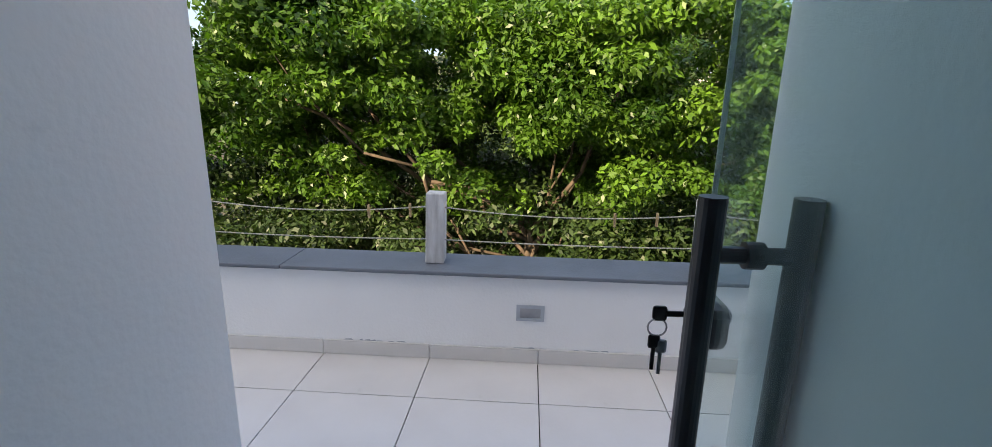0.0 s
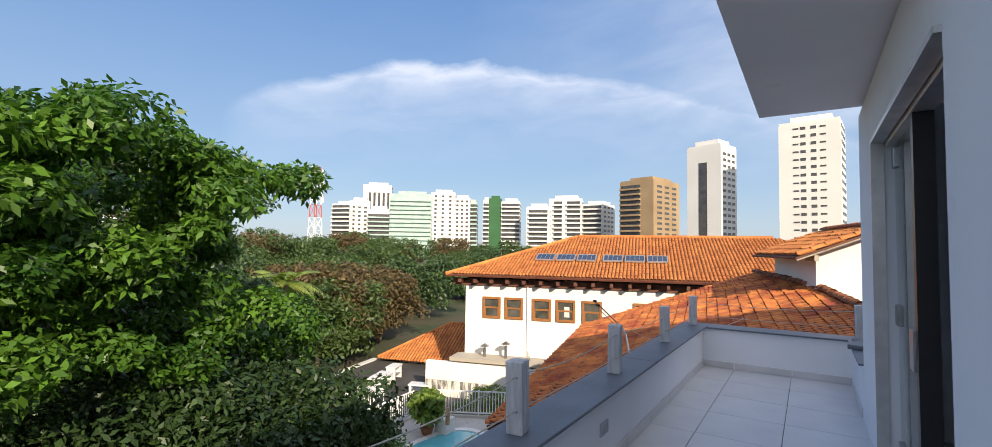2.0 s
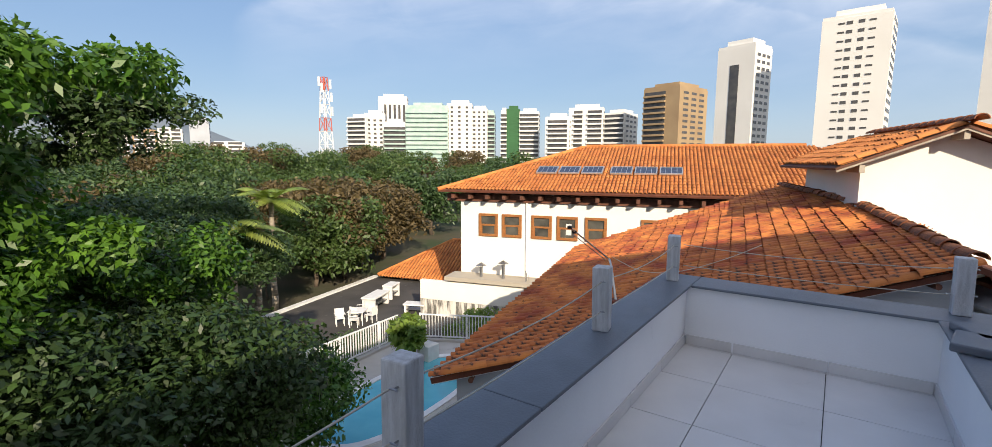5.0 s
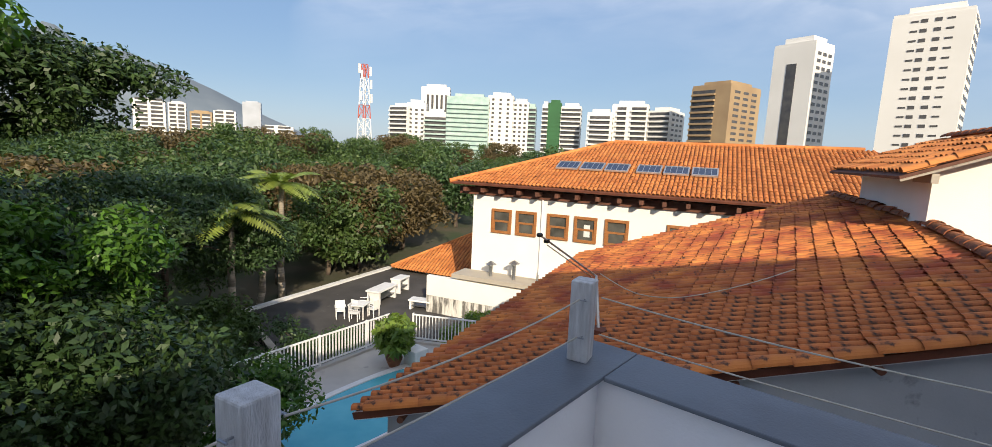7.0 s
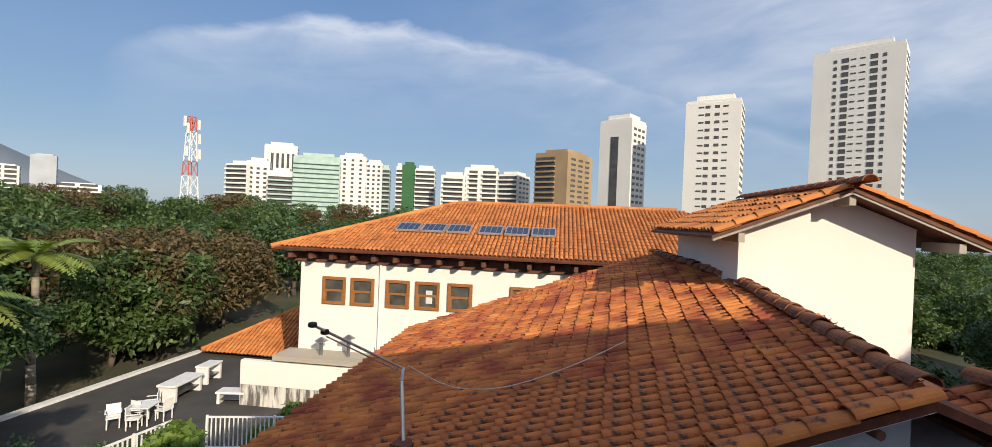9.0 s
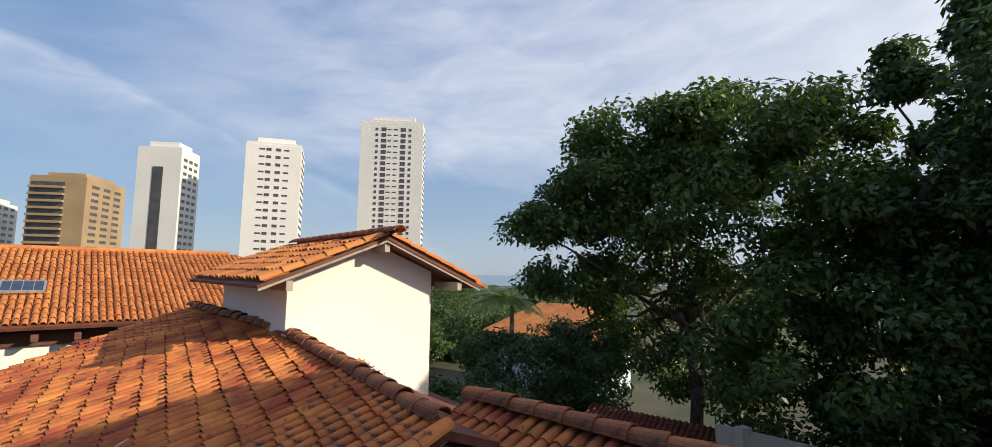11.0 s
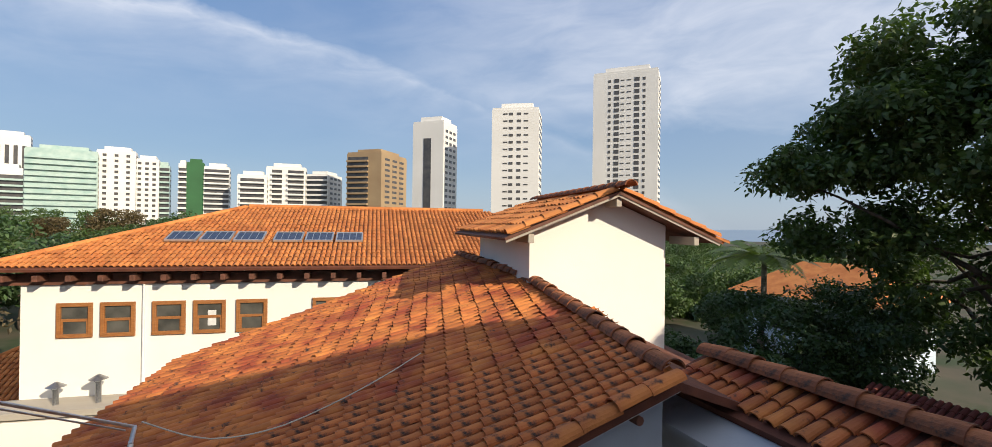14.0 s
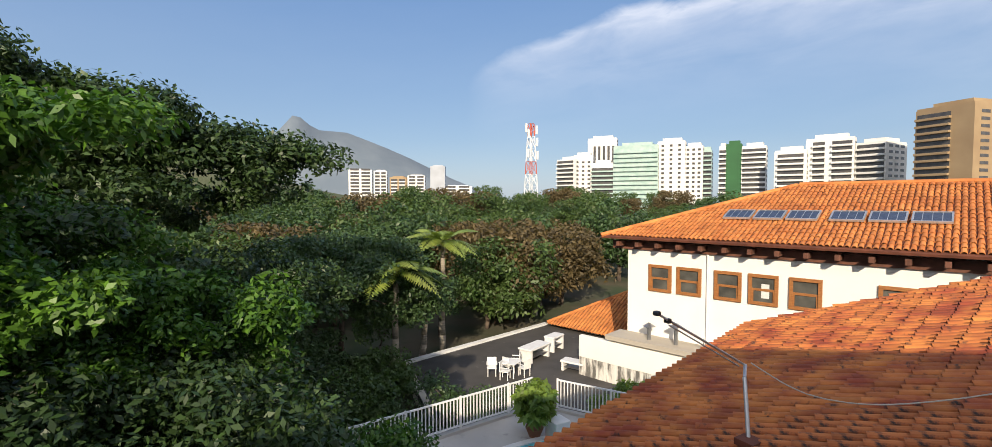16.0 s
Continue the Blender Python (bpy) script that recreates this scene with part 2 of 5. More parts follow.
M = {
    "plaster": mat("white_plaster", (0.85, 0.85, 0.86), (0.8, 0.8, 0.82), 1.2, 0.85, 0.1, 70, stain=(0.6, 0.6, 0.62), stain_at=0.66),
    "parapet": mat("parapet_paint", (0.84, 0.84, 0.85), (0.79, 0.79, 0.8), 1.5, 0.8, 0.2, 70, stain=(0.55, 0.55, 0.55), stain_at=0.68),
    "sunwall": mat("cream_render", (0.82, 0.8, 0.75), (0.78, 0.76, 0.71), 0.6, 0.9, 0.2, 40),
    "cap": mat("slate_coping", (0.14, 0.16, 0.19), (0.11, 0.125, 0.15), 3, 0.5, 0.2, 80, stain=(0.17, 0.18, 0.2), stain_at=0.62),
    "tile": mat("porcelain_floor", (0.66, 0.64, 0.63), (0.6, 0.58, 0.57), 2.2, 0.38, 0.05, 60, stain=(0.5, 0.48, 0.46), stain_at=0.62, vary=0.03),
    "grout": mat("dark_grout", (0.08, 0.08, 0.08), None, 8, 0.9, 0.2),
    "post": mat("weathered_white_wood", (0.6, 0.61, 0.63), (0.42, 0.42, 0.43), 5, 0.85, 0.5, 40, stain=(0.2, 0.2, 0.2), stain_at=0.64, stretch=(6, 6, 1)),
    "rope": mat("cotton_line", (0.5, 0.47, 0.4), None, 30, 0.9, 0),
    "peg": mat("clothes_peg_wood", (0.5, 0.36, 0.2), (0.36, 0.25, 0.13), 20, 0.8, 0.2),
    "steel": mat("brushed_steel", (0.4, 0.41, 0.43), (0.3, 0.31, 0.33), 12, 0.35, 0.05, metal=0.9),
    "darkbar": mat("anthracite_handle", (0.06, 0.065, 0.075), (0.05, 0.053, 0.06), 10, 0.35, 0.03, metal=0.4),
    "black": mat("black_plastic", (0.02, 0.02, 0.022), None, 10, 0.4, 0.03),
    "outlet": mat("grey_wall_box", (0.42, 0.46, 0.52), None, 10, 0.5, 0.03),
    "roof": mat("terracotta_tile", (0.54, 0.185, 0.042), (0.26, 0.05, 0.019), 1.6, 0.8, 0.5, 50, stain=(0.035, 0.022, 0.018), stain_at=0.575, vary=0.2, stain_scale=5.5),
    "roof_new": mat("orange_clay_tile", (0.58, 0.22, 0.06), (0.44, 0.14, 0.036), 1.2, 0.85, 0.3, 30, stain=(0.3, 0.12, 0.06), stain_at=0.66, vary=0.16),
    # plate colour far darker than the cover tiles, seen in the channels between them
    "roof_base": mat("dark_channel_plate", (0.16, 0.05, 0.026), (0.1, 0.032, 0.018), 3, 0.9, 0.4, 40),
    "cover": mat("mossy_ridge_tile", (0.46, 0.16, 0.055), (0.24, 0.08, 0.035), 3, 0.88, 0.6, 40, stain=(0.04, 0.032, 0.026), stain_at=0.57, vary=0.25, stain_scale=4),
    "wood": mat("dark_eave_timber", (0.16, 0.06, 0.035), (0.09, 0.035, 0.02), 4, 0.75, 0.3, 50),
    "frame": mat("varnished_window_wood", (0.36, 0.15, 0.045), (0.26, 0.1, 0.03), 6, 0.5, 0.2, 60, stretch=(1, 1, 5)),
    "pane": mat("dim_window_glass", (0.05, 0.05, 0.045), (0.12, 0.115, 0.1), 1.2, 0.12, 0),
    "blind": mat("white_blind", (0.7, 0.7, 0.68), None, 5, 0.8, 0.1),
    "solar": mat("solar_collector_glass", (0.035, 0.045, 0.075), (0.05, 0.06, 0.09), 3, 0.15, 0.0),
    "alu": mat("aluminium", (0.6, 0.6, 0.6), None, 8, 0.4, 0.05, metal=0.7),
    "weather": mat("weathered_white_wall", (0.72, 0.7, 0.66), (0.6, 0.58, 0.54), 1.5, 0.9, 0.4, 30, stain=(0.13, 0.125, 0.115), stain_at=0.45, stretch=(3, 3, 0.45), stain_scale=1.2),
    "tar": mat("bitumen_terrace", (0.045, 0.042, 0.04), (0.075, 0.07, 0.066), 0.5, 0.9, 0.3, 20, stain=(0.16, 0.15, 0.14), stain_at=0.62),
    "deck": mat("pale_stone_deck", (0.52, 0.5, 0.47), (0.42, 0.4, 0.37), 0.8, 0.75, 0.2, 20, stain=(0.3, 0.29, 0.28), stain_at=0.6),
    "water": mat("pool_water", (0.09, 0.42, 0.52), (0.13, 0.5, 0.58), 1.0, 0.08, 0.25, 5),
    "white": mat("white_paint", (0.78, 0.78, 0.77), (0.7, 0.7, 0.69), 4, 0.6, 0.1, 40),
    "bark": mat("grey_brown_bark", (0.12, 0.09, 0.065), (0.06, 0.045, 0.035), 6, 0.95, 0.9, 25, stretch=(1, 1, 0.3)),
    "palm_bark": mat("pale_palm_bark", (0.34, 0.3, 0.24), (0.22, 0.19, 0.15), 3, 0.9, 0.7, 20, stretch=(0.4, 0.4, 6)),
    "soil": mat("leaf_litter_ground", (0.05, 0.055, 0.03), (0.085, 0.07, 0.045), 0.25, 0.95, 0.4, 4, stain=(0.03, 0.05, 0.015), stain_at=0.5, stain_scale=0.1),
    # sea and mountain: distance haze is mixed into the blue-grey base colours
    "sea": mat("hazy_sea", (0.16, 0.23, 0.31), (0.18, 0.25, 0.33), 0.01, 0.3, 0),
    "mount": mat("haze_tinted_mountain", (0.13, 0.165, 0.2), (0.165, 0.2, 0.23), 0.006, 1.0, 0.0),
    "hill": mat("wooded_hill", (0.05, 0.075, 0.03), (0.1, 0.105, 0.05), 0.05, 1.0, 0.6, 0.4),
    "twr": mat("tower_white", (0.72, 0.71, 0.68), (0.66, 0.65, 0.62), 0.08, 0.85, 0.1, 2),
    "twr_brown": mat("tower_ochre", (0.36, 0.26, 0.15), (0.29, 0.2, 0.115), 0.1, 0.85, 0.1, 2),
    "twr_green": mat("tower_green_panel", (0.03, 0.12, 0.045), None, 0.1, 0.8, 0.1, 2),
    "twr_glass": mat("tower_green_glazing", (0.3, 0.43, 0.4), (0.42, 0.53, 0.49), 0.3, 0.25, 0.0),
    # dark of the windows, and of the shade painted into balcony recesses
    "twr_dark": mat("tower_window_recess_shade", (0.05, 0.05, 0.055), (0.09, 0.085, 0.08), 0.4, 0.25, 0.0),
    # blue-grey base colour carries the haze of distance
    "twr_grey": mat("tower_far_haze", (0.42, 0.45, 0.5), None, 0.05, 0.9, 0),
    "mast_red": mat("mast_red", (0.5, 0.1, 0.06), None, 1, 0.7, 0),
    "grey_wall": mat("grey_rendered_wall", (0.42, 0.45, 0.49), (0.35, 0.38, 0.42), 1, 0.9, 0.2, 30, stain=(0.14, 0.15, 0.16), stain_at=0.66),
    "bamboo": mat("dried_bamboo", (0.46, 0.4, 0.38), (0.33, 0.28, 0.27), 3, 0.8, 0.4, 30, vary=0.25, stretch=(1, 1, 0.2)),
    "concrete": mat("stained_concrete_wall", (0.46, 0.42, 0.35), (0.36, 0.32, 0.27), 0.8, 0.95, 0.4, 15, stain=(0.14, 0.13, 0.12), stain_at=0.58),
    "redroof": mat("red_tile", (0.34, 0.09, 0.06), (0.24, 0.06, 0.045), 1.2, 0.85, 0.3, 20, vary=0.15),
    "bluewall": mat("pale_blue_wall", (0.55, 0.66, 0.76), None, 0.6, 0.9, 0.1),
    "clay": mat("clay_pot", (0.3, 0.12, 0.06), None, 4, 0.8, 0.2),
    "yellow": mat("yellow_plastic", (0.8, 0.55, 0.02), None, 4, 0.5, 0.0),
    # the interior's dimness is put into this grey paint
    "inside": mat("dimmed_room_paint", (0.3, 0.3, 0.3), None, 2, 0.9, 0.1),
    # highlight along the pane's edge, put into a pale colour
    "glass_edge": mat("pale_edge_highlight", (0.62, 0.72, 0.68), (0.5, 0.62, 0.58), 4, 0.2, 0.0),
    "glass": glass_mat("clear_door_glass", (0.9, 0.96, 0.94)),
    "tinted": glass_mat("tinted_door_glass", (0.86, 0.94, 0.94), 0.0, 0.08),
    "leaf": leaf_mat("mango_leaf", (0.03, 0.09, 0.012), (0.11, 0.235, 0.025), 0.42, 0.38),
    "leaf_dark": leaf_mat("dark_leaf", (0.04, 0.082, 0.028), (0.068, 0.12, 0.038), 0.5, 0.25),
    # darker, less translucent leaf copy: crown shade is put into its colour
    "leaf_shaded": leaf_mat("shaded_green_leaf", (0.022, 0.05, 0.014), (0.045, 0.085, 0.02), 0.5, 0.2),
    "leaf_brown": leaf_mat("dry_leaf", (0.09, 0.068, 0.028), (0.13, 0.095, 0.04), 0.6, 0.25),
    "leaf_mid": leaf_mat("mid_green_leaf", (0.05, 0.098, 0.024), (0.085, 0.13, 0.036), 0.5, 0.3),
    "leaf_light": leaf_mat("bright_shrub_leaf", (0.12, 0.2, 0.035), (0.18, 0.26, 0.05), 0.5, 0.35),
    "frond": leaf_mat("palm_frond", (0.17, 0.25, 0.045), (0.28, 0.32, 0.07), 0.4, 0.3),
}


# ---- mesh helpers ----
def mesh_from(name, verts, faces, material, smooth=False):
    me = bpy.data.meshes.new(name)
    me.from_pydata([tuple(map(float, v)) for v in verts], [], faces)
    me.materials.append(material)
    if smooth:
        me.polygons.foreach_set("use_smooth", [True] * len(me.polygons))
    return me


def quads_mesh(name, v, material, per=4):
    """A mesh of loose four-cornered leaves from an (n, per, 3) array."""
    n = len(v)
    me = bpy.data.meshes.new(name)
    me.vertices.add(n * per)
    me.vertices.foreach_set("co", np.asarray(v, np.float32).ravel())
    me.loops.add(n * per)
    me.loops.foreach_set("vertex_index", np.arange(n * per, dtype=np.int32))
    me.polygons.add(n)
    me.polygons.foreach_set("loop_start", np.arange(0, n * per, per, dtype=np.int32))
    me.update(calc_edges=True)
    me.materials.append(material)
    return me


def bm_box(bm, x0, x1, y0, y1, z0, z1, bevel=0.0):
    r = bmesh.ops.create_cube(bm, size=1, matrix=Matrix.Translation(((x0 + x1) / 2, (y0 + y1) / 2, (z0 + z1) / 2)) @ Matrix.Diagonal((x1 - x0, y1 - y0, z1 - z0, 1)))
    if bevel:
        es = list({e for v in r["verts"] for e in v.link_edges})
        bmesh.ops.bevel(bm, geom=es, offset=bevel, segments=2, affect="EDGES", profile=0.5)


def bm_tube(bm, a, b, r0, r1=None, seg=10):
    a, b = Vector(a), Vector(b)
    d = b - a
    m = Matrix.Translation((a + b) / 2) @ d.to_track_quat("Z", "Y").to_matrix().to_4x4()
    bmesh.ops.create_cone(bm, cap_ends=True, segments=seg, radius1=r0, radius2=r0 if r1 is None else r1, depth=d.length, matrix=m)


def part(name, bm, material, parent=None, label="", smooth=False):
    me = bpy.data.meshes.new(name)
    bm.to_mesh(me)
    bm.free()
    me.materials.append(material)
    if smooth:
        me.polygons.foreach_set("use_smooth", [True] * len(me.polygons))
    return hang(name, me, parent, label)


def hang(name, me, parent=None, label=""):
    ob = new(name, me)
    if parent:
        ob.parent = parent
    if label:
        ob["label"] = label
    return ob


def block(name, x0, x1, y0, y1, z0, z1, material, parent=None, label="", bevel=0.0):
    bm = bmesh.new()
    bm_box(bm, x0, x1, y0, y1, z0, z1, bevel)
    return part(name, bm, material, parent, label)


def tube(name, a, b, r, material, parent=None, label="", r1=None, seg=10):
    bm = bmesh.new()
    bm_tube(bm, a, b, r, r1, seg)
    return part(name, bm, material, parent, label, smooth=False)


def thing(name, x, y, z, label, category, group="", rz=0.0):
    ob = new(name)
    ob.matrix_basis = pose(x, y, z, 0, 0, rz)
    ob.empty_display_size = 0.1
    return tagged(ob, label, category, group)


def structure(ob):
    return tagged(ob, kind="structure")


def unit(deg):
    return np.array((math.cos(radians(deg)), math.sin(radians(deg)), 0.0))


def leaves(rng, clumps, per, length, flat=0.62):
    """Leaves in the outer part of round clumps, tilted up and outwards."""
    c = np.repeat(np.asarray(clumps, float), per, axis=0)
    n = len(c)
    d = rng.normal(size=(n, 3))
    d /= np.linalg.norm(d, axis=1)[:, None]
    rad = c[:, 3] * rng.uniform(0.15, 1.0, n) ** 0.45
    p = c[:, :3] + d * rad[:, None] * np.array((1, 1, flat))
    nor = d * 0.6 + np.array((0, 0, 0.6)) + rng.normal(size=(n, 3)) * 0.6
    nor /= np.linalg.norm(nor, axis=1)[:, None]
    t = np.cross(nor, d + rng.normal(size=(n, 3)) * 0.8)
    t /= np.linalg.norm(t, axis=1)[:, None] + 1e-9
    s = np.cross(nor, t)
    ln = (length * rng.uniform(0.7, 1.3, n))[:, None]
    droop = np.array((0, 0, -0.12)) * ln
    return np.stack([p, p + t * ln * 0.5 + s * ln * 0.24, p + t * ln + droop, p + t * ln * 0.5 - s * ln * 0.24], axis=1)


def clumps_on(rng, lobes, per_lobe, r0, r1):
    out = []
    for (cx, cy, cz, ax, ay, az), k in zip(lobes, per_lobe):
        d = rng.normal(size=(k, 3))
        d /= np.linalg.norm(d, axis=1)[:, None]
        rr = rng.uniform(0.45, 1.0, k) ** 0.6
        p = np.array((cx, cy, cz)) + d * rr[:, None] * np.array((ax, ay, az))
        out.append(np.column_stack([p, rng.uniform(r0, r1, k)]))
    return np.concatenate(out)


def limb(bm, pts, r0, r1, seg=8):
    n = len(pts) - 1
    for i in range(n):
        a, b = r0 + (r1 - r0) * i / n, r0 + (r1 - r0) * (i + 1) / n
        bm_tube(bm, pts[i], pts[i + 1], a, b, seg)


def crooked(rng, a, b, steps, wob):
    a, b = np.array(a, float), np.array(b, float)
    pts = [a + (b - a) * i / steps + (rng.normal(size=3) * wob if 0 < i < steps else 0) for i in range(steps + 1)]
    return [tuple(p) for p in pts]


def clip_convex(x, y, poly):
    """True where (x, y) lies inside the convex polygon, whose corners go round to the left."""
    ok = np.ones(len(x), bool)
    for (ax, ay), (bx, by) in zip(poly, poly[1:] + poly[:1]):
        ok &= (bx - ax) * (y - ay) - (by - ay) * (x - ax) >= -1e-6
    return ok


def barrel(length, r0, r1, seg=6, thick=0.02, rise=0.016):
    """A half-round cover tile: it lies along +x (down the slope), wide end last, with a thick lip."""
    v, f = [], []
    for x, r in ((0, r0), (length, r1), (length, r1 - thick)):
        for i in range(seg + 1):
            a = math.pi * i / seg
            v.append((x, -r * math.cos(a), r * math.sin(a) * 0.85 + (rise if x else 0.0)))
    for k in range(2):
        for i in range(seg):
            a = k * (seg + 1) + i
            f.append((a, a + 1, a + seg + 2, a + seg + 1))
    return np.array(v), f


def tile_places(o, along, down, poly, pitch, step):
    """Places of the cover tiles of a roof plane: poly in metres along and down from o."""
    xs, ys = [p[0] for p in poly], [p[1] for p in poly]
    ga, gd = np.meshgrid(np.arange(min(xs) + pitch / 2, max(xs), pitch), np.arange(min(ys), max(ys), step))
    ga, gd = ga.ravel(), gd.ravel()
    ok = clip_convex(ga, gd + step / 2, poly)
    return np.column_stack([ga[ok], gd[ok]])


def skew_places(cols, upper, lower, pitch, step):
    """Tile places column by column, each counted up from the eave, between an upper and a lower broken line."""
    out = []
    ua, ud, la, ld = [p[0] for p in upper], [p[1] for p in upper], [p[0] for p in lower], [p[1] for p in lower]
    for a in np.arange(pitch / 2, cols, pitch):
        d0, d1 = float(np.interp(a, ua, ud)), float(np.interp(a, la, ld))
        out += [(a, d1 - step * (k + 1)) for k in range(int((d1 - d0) / step + 0.5))]
    return np.array(out)


def joined_tiles(name, places, o, along, down, up, tile, material, rng, jitter=0.006):
    tv, tf = tile
    k = len(tv)
    base = np.asarray(o) + places[:, :1] * along + places[:, 1:] * down
    base = base + rng.normal(size=base.shape) * jitter
    v = base[:, None, :] + tv[None, :, :1] * down + tv[None, :, 1:2] * along + tv[None, :, 2:] * up
    f = [tuple(i + k * j for i in q) for j in range(len(places)) for q in tf]
    return mesh_from(name, v.reshape(-1, 3), f, material)


def slab_poly(name, pts, up, thick, material, parent=None, label=""):
    """A plate under the given corners, of that thickness."""
    n = len(pts)
    top = [np.array(p, float) for p in pts]
    v = top + [p - np.asarray(up) * thick for p in top]
    f = [tuple(range(n)), tuple(range(2 * n - 1, n - 1, -1))] + [(i, i + n, (i + 1) % n + n, (i + 1) % n) for i in range(n)]
    return hang(name, mesh_from(name, v, f, material), parent, label)


# ---- ground and distance ----
G = -9.0
SITE_TURN = Matrix.Rotation(radians(2.774), 3, Vector((2.75, 0.35, 0.1)).normalized())


def site_dir(v):
    return np.array(SITE_TURN @ Vector(v))


def site(p):
    """A place on the sloping plot around the house, brought to plumb axes about the end of the balcony."""
    c = np.array((5.5, 1.45, 1.56))
    return site_dir(np.array(p, float) - c) + c + np.array((0.0, -0.01, -0.035))


gy = [-420, 0, 8, 30, 60, 120, 200, 900]
gz = [G, G, G + 0.25, G + 1.3, G + 2.6, G + 4.8, G + 5.2, G]
gv = [(x, y, z) for y, z in zip(gy, gz) for x in (-400, 0, 420)] + [(x, y, G - 3) for y in (-420, 900) for x in (-400, 420)]
gf = [(3 * r + c, 3 * r + c + 1, 3 * r + c + 4, 3 * r + c + 3) for r in range(7) for c in range(2)] + [(24, 25, 27, 26)]
ground = structure(hang("ground", mesh_from("ground", gv, gf, M["soil"])))
structure(block("water", 420.0, 4200, -3000, 4200, G - 3, G - 0.5, M["sea"]))


def mountain(name, ridge, dist, base, material, rng, depth):
    """A far ridge, from bearings and heights of its skyline."""
    v, f = [], []
    n = len(ridge)
    for row in range(4):
        for a, e in ridge:
            d = dist + depth * row / 3
            h = base + ((dist + depth * 2 / 3) * math.tan(radians(e)) + 1.6 - base) * (row / 2 if row < 3 else 0.9)
            p = unit(a) * d
            v.append((p[0], p[1], h + (rng.normal() * 4 if 0 < row < 2 else 0)))
    for r in range(3):
        for i in range(n - 1):
            f.append((r * n + i, r * n + i + 1, (r + 1) * n + i + 1, (r + 1) * n + i))
    return structure(hang(name, mesh_from(name, v, f, material, True)))


rng = np.random.default_rng(4)
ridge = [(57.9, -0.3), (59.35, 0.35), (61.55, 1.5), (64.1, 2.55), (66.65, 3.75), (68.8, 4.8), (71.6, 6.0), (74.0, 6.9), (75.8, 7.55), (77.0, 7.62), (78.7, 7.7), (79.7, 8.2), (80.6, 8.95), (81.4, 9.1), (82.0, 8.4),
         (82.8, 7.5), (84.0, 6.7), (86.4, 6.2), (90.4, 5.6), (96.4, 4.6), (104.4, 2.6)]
# the ridge's haze lies in its material colour
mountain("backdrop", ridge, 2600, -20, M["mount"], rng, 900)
mountain("hill", [(58.3, -1.3), (62.3, -0.75), (66.2, -0.25), (70.2, -0.2), (74.2, 0.5), (78.2, 1.3), (82.2, 2.5), (86.2, 3.4), (92.2, 4.15), (100.2, 4.8), (112.2, 3.7)], 170, -9, M["hill"], rng, 120)
mountain("hill_east", [(-59, -3.6), (-39, -3.4), (-27, -3.0), (-19, -2.9), (-9, -3.0)], 260, -9, M["hill"], rng, 120)

EYE = np.array((6.64, 1.49, 1.6))


def tower(name, a0, a1, a2, top, dist, label, material, face, floor=2.5, base=-14, kind="windows", turn=18):
    """A far block of flats. Bearings: left edge, near corner, right edge of its side; elevation of its top."""
    h = dist * math.tan(radians(top)) + EYE[2]
    wf = dist * radians(abs(a0 - a1)) / math.cos(radians(turn))
    ws = min(26.0, max(7.0, dist * radians(abs(a1 - a2)) / math.sin(radians(turn))))
    p = EYE + unit(a1) * dist
    ob = thing(name, p[0], p[1], base, label, "building", "distant towers", rz=a1 - 90 - turn)
    H = h - base
    bm = bmesh.new()
    bm_box(bm, -wf, 0, 0, ws, 0, H)
    bm_box(bm, -wf * 0.82, -wf * 0.14, ws * 0.15, ws * 0.85, H, H + 2.4)
    bm_box(bm, -wf * 0.99, -wf * 0.01, ws * 0.01, ws * 0.99, H, H + 0.7)
    part("wall", bm, material, ob)
    zs, q = np.arange(12.0 if base < -10 else 3, H - 2.2, floor), floor / 3.0
    if kind == "windows":
        for cx, w, hh, m in face:
            me = mesh_from("window", [(-w / 2, -0.14, -hh / 2), (w / 2, -0.14, -hh / 2), (w / 2, -0.14, hh / 2), (-w / 2, -0.14, hh / 2), (-w / 2, 0.2, -hh / 2), (w / 2, 0.2, -hh / 2), (w / 2, 0.2, hh / 2), (-w / 2, 0.2, hh / 2)],
                           [(0, 1, 2, 3), (0, 4, 5, 1), (3, 2, 6, 7), (0, 3, 7, 4), (1, 5, 6, 2)], M[m])
            for z in zs:
                hang("window", me, ob).location = (-wf * (1 - cx), 0.05, z + 1.2)
    if kind == "balconies":
        for lo, hi, m, rail in face:
            for z in zs:
                # proud dark strip for the shade in the recess; glazing on the green tower
                bm = bmesh.new()
                bm_box(bm, -wf * (1 - lo), -wf * (1 - hi), -0.05, 0.3, z + 0.85 * q, z + 2.7 * q)
                part("recess", bm, M[m], ob)
                bm = bmesh.new()
                bm_box(bm, -wf * (1 - lo) - 0.2, -wf * (1 - hi) + 0.2, -1.3, 0.05, z - 0.2 * q, z + 0.8 * q, 0.05)
                part("balcony", bm, M[rail], ob)
    sw = ws * 0.085
    sidewin = mesh_from("window", [(x, y, h2) for x in (-0.1, 0.1) for y in (-sw, sw) for h2 in (-0.65 * q, 0.65 * q)], [(4, 6, 7, 5), (0, 4, 5, 1), (2, 3, 7, 6), (1, 5, 7, 3), (0, 2, 6, 4)], M["twr_dark"])
    for z in zs:  # openings of the side face
        for k in range(3):
            hang("window", sidewin, ob).location = (0, ws * (0.22 + 0.28 * k), z + 1.35)
    if kind == "strip":
        for lo, hi in face:
            block("glazed_strip", -wf * (1 - lo), -wf * (1 - hi), -0.12, 0.1, 0, H - 5, M["twr_dark"], ob)
    return ob


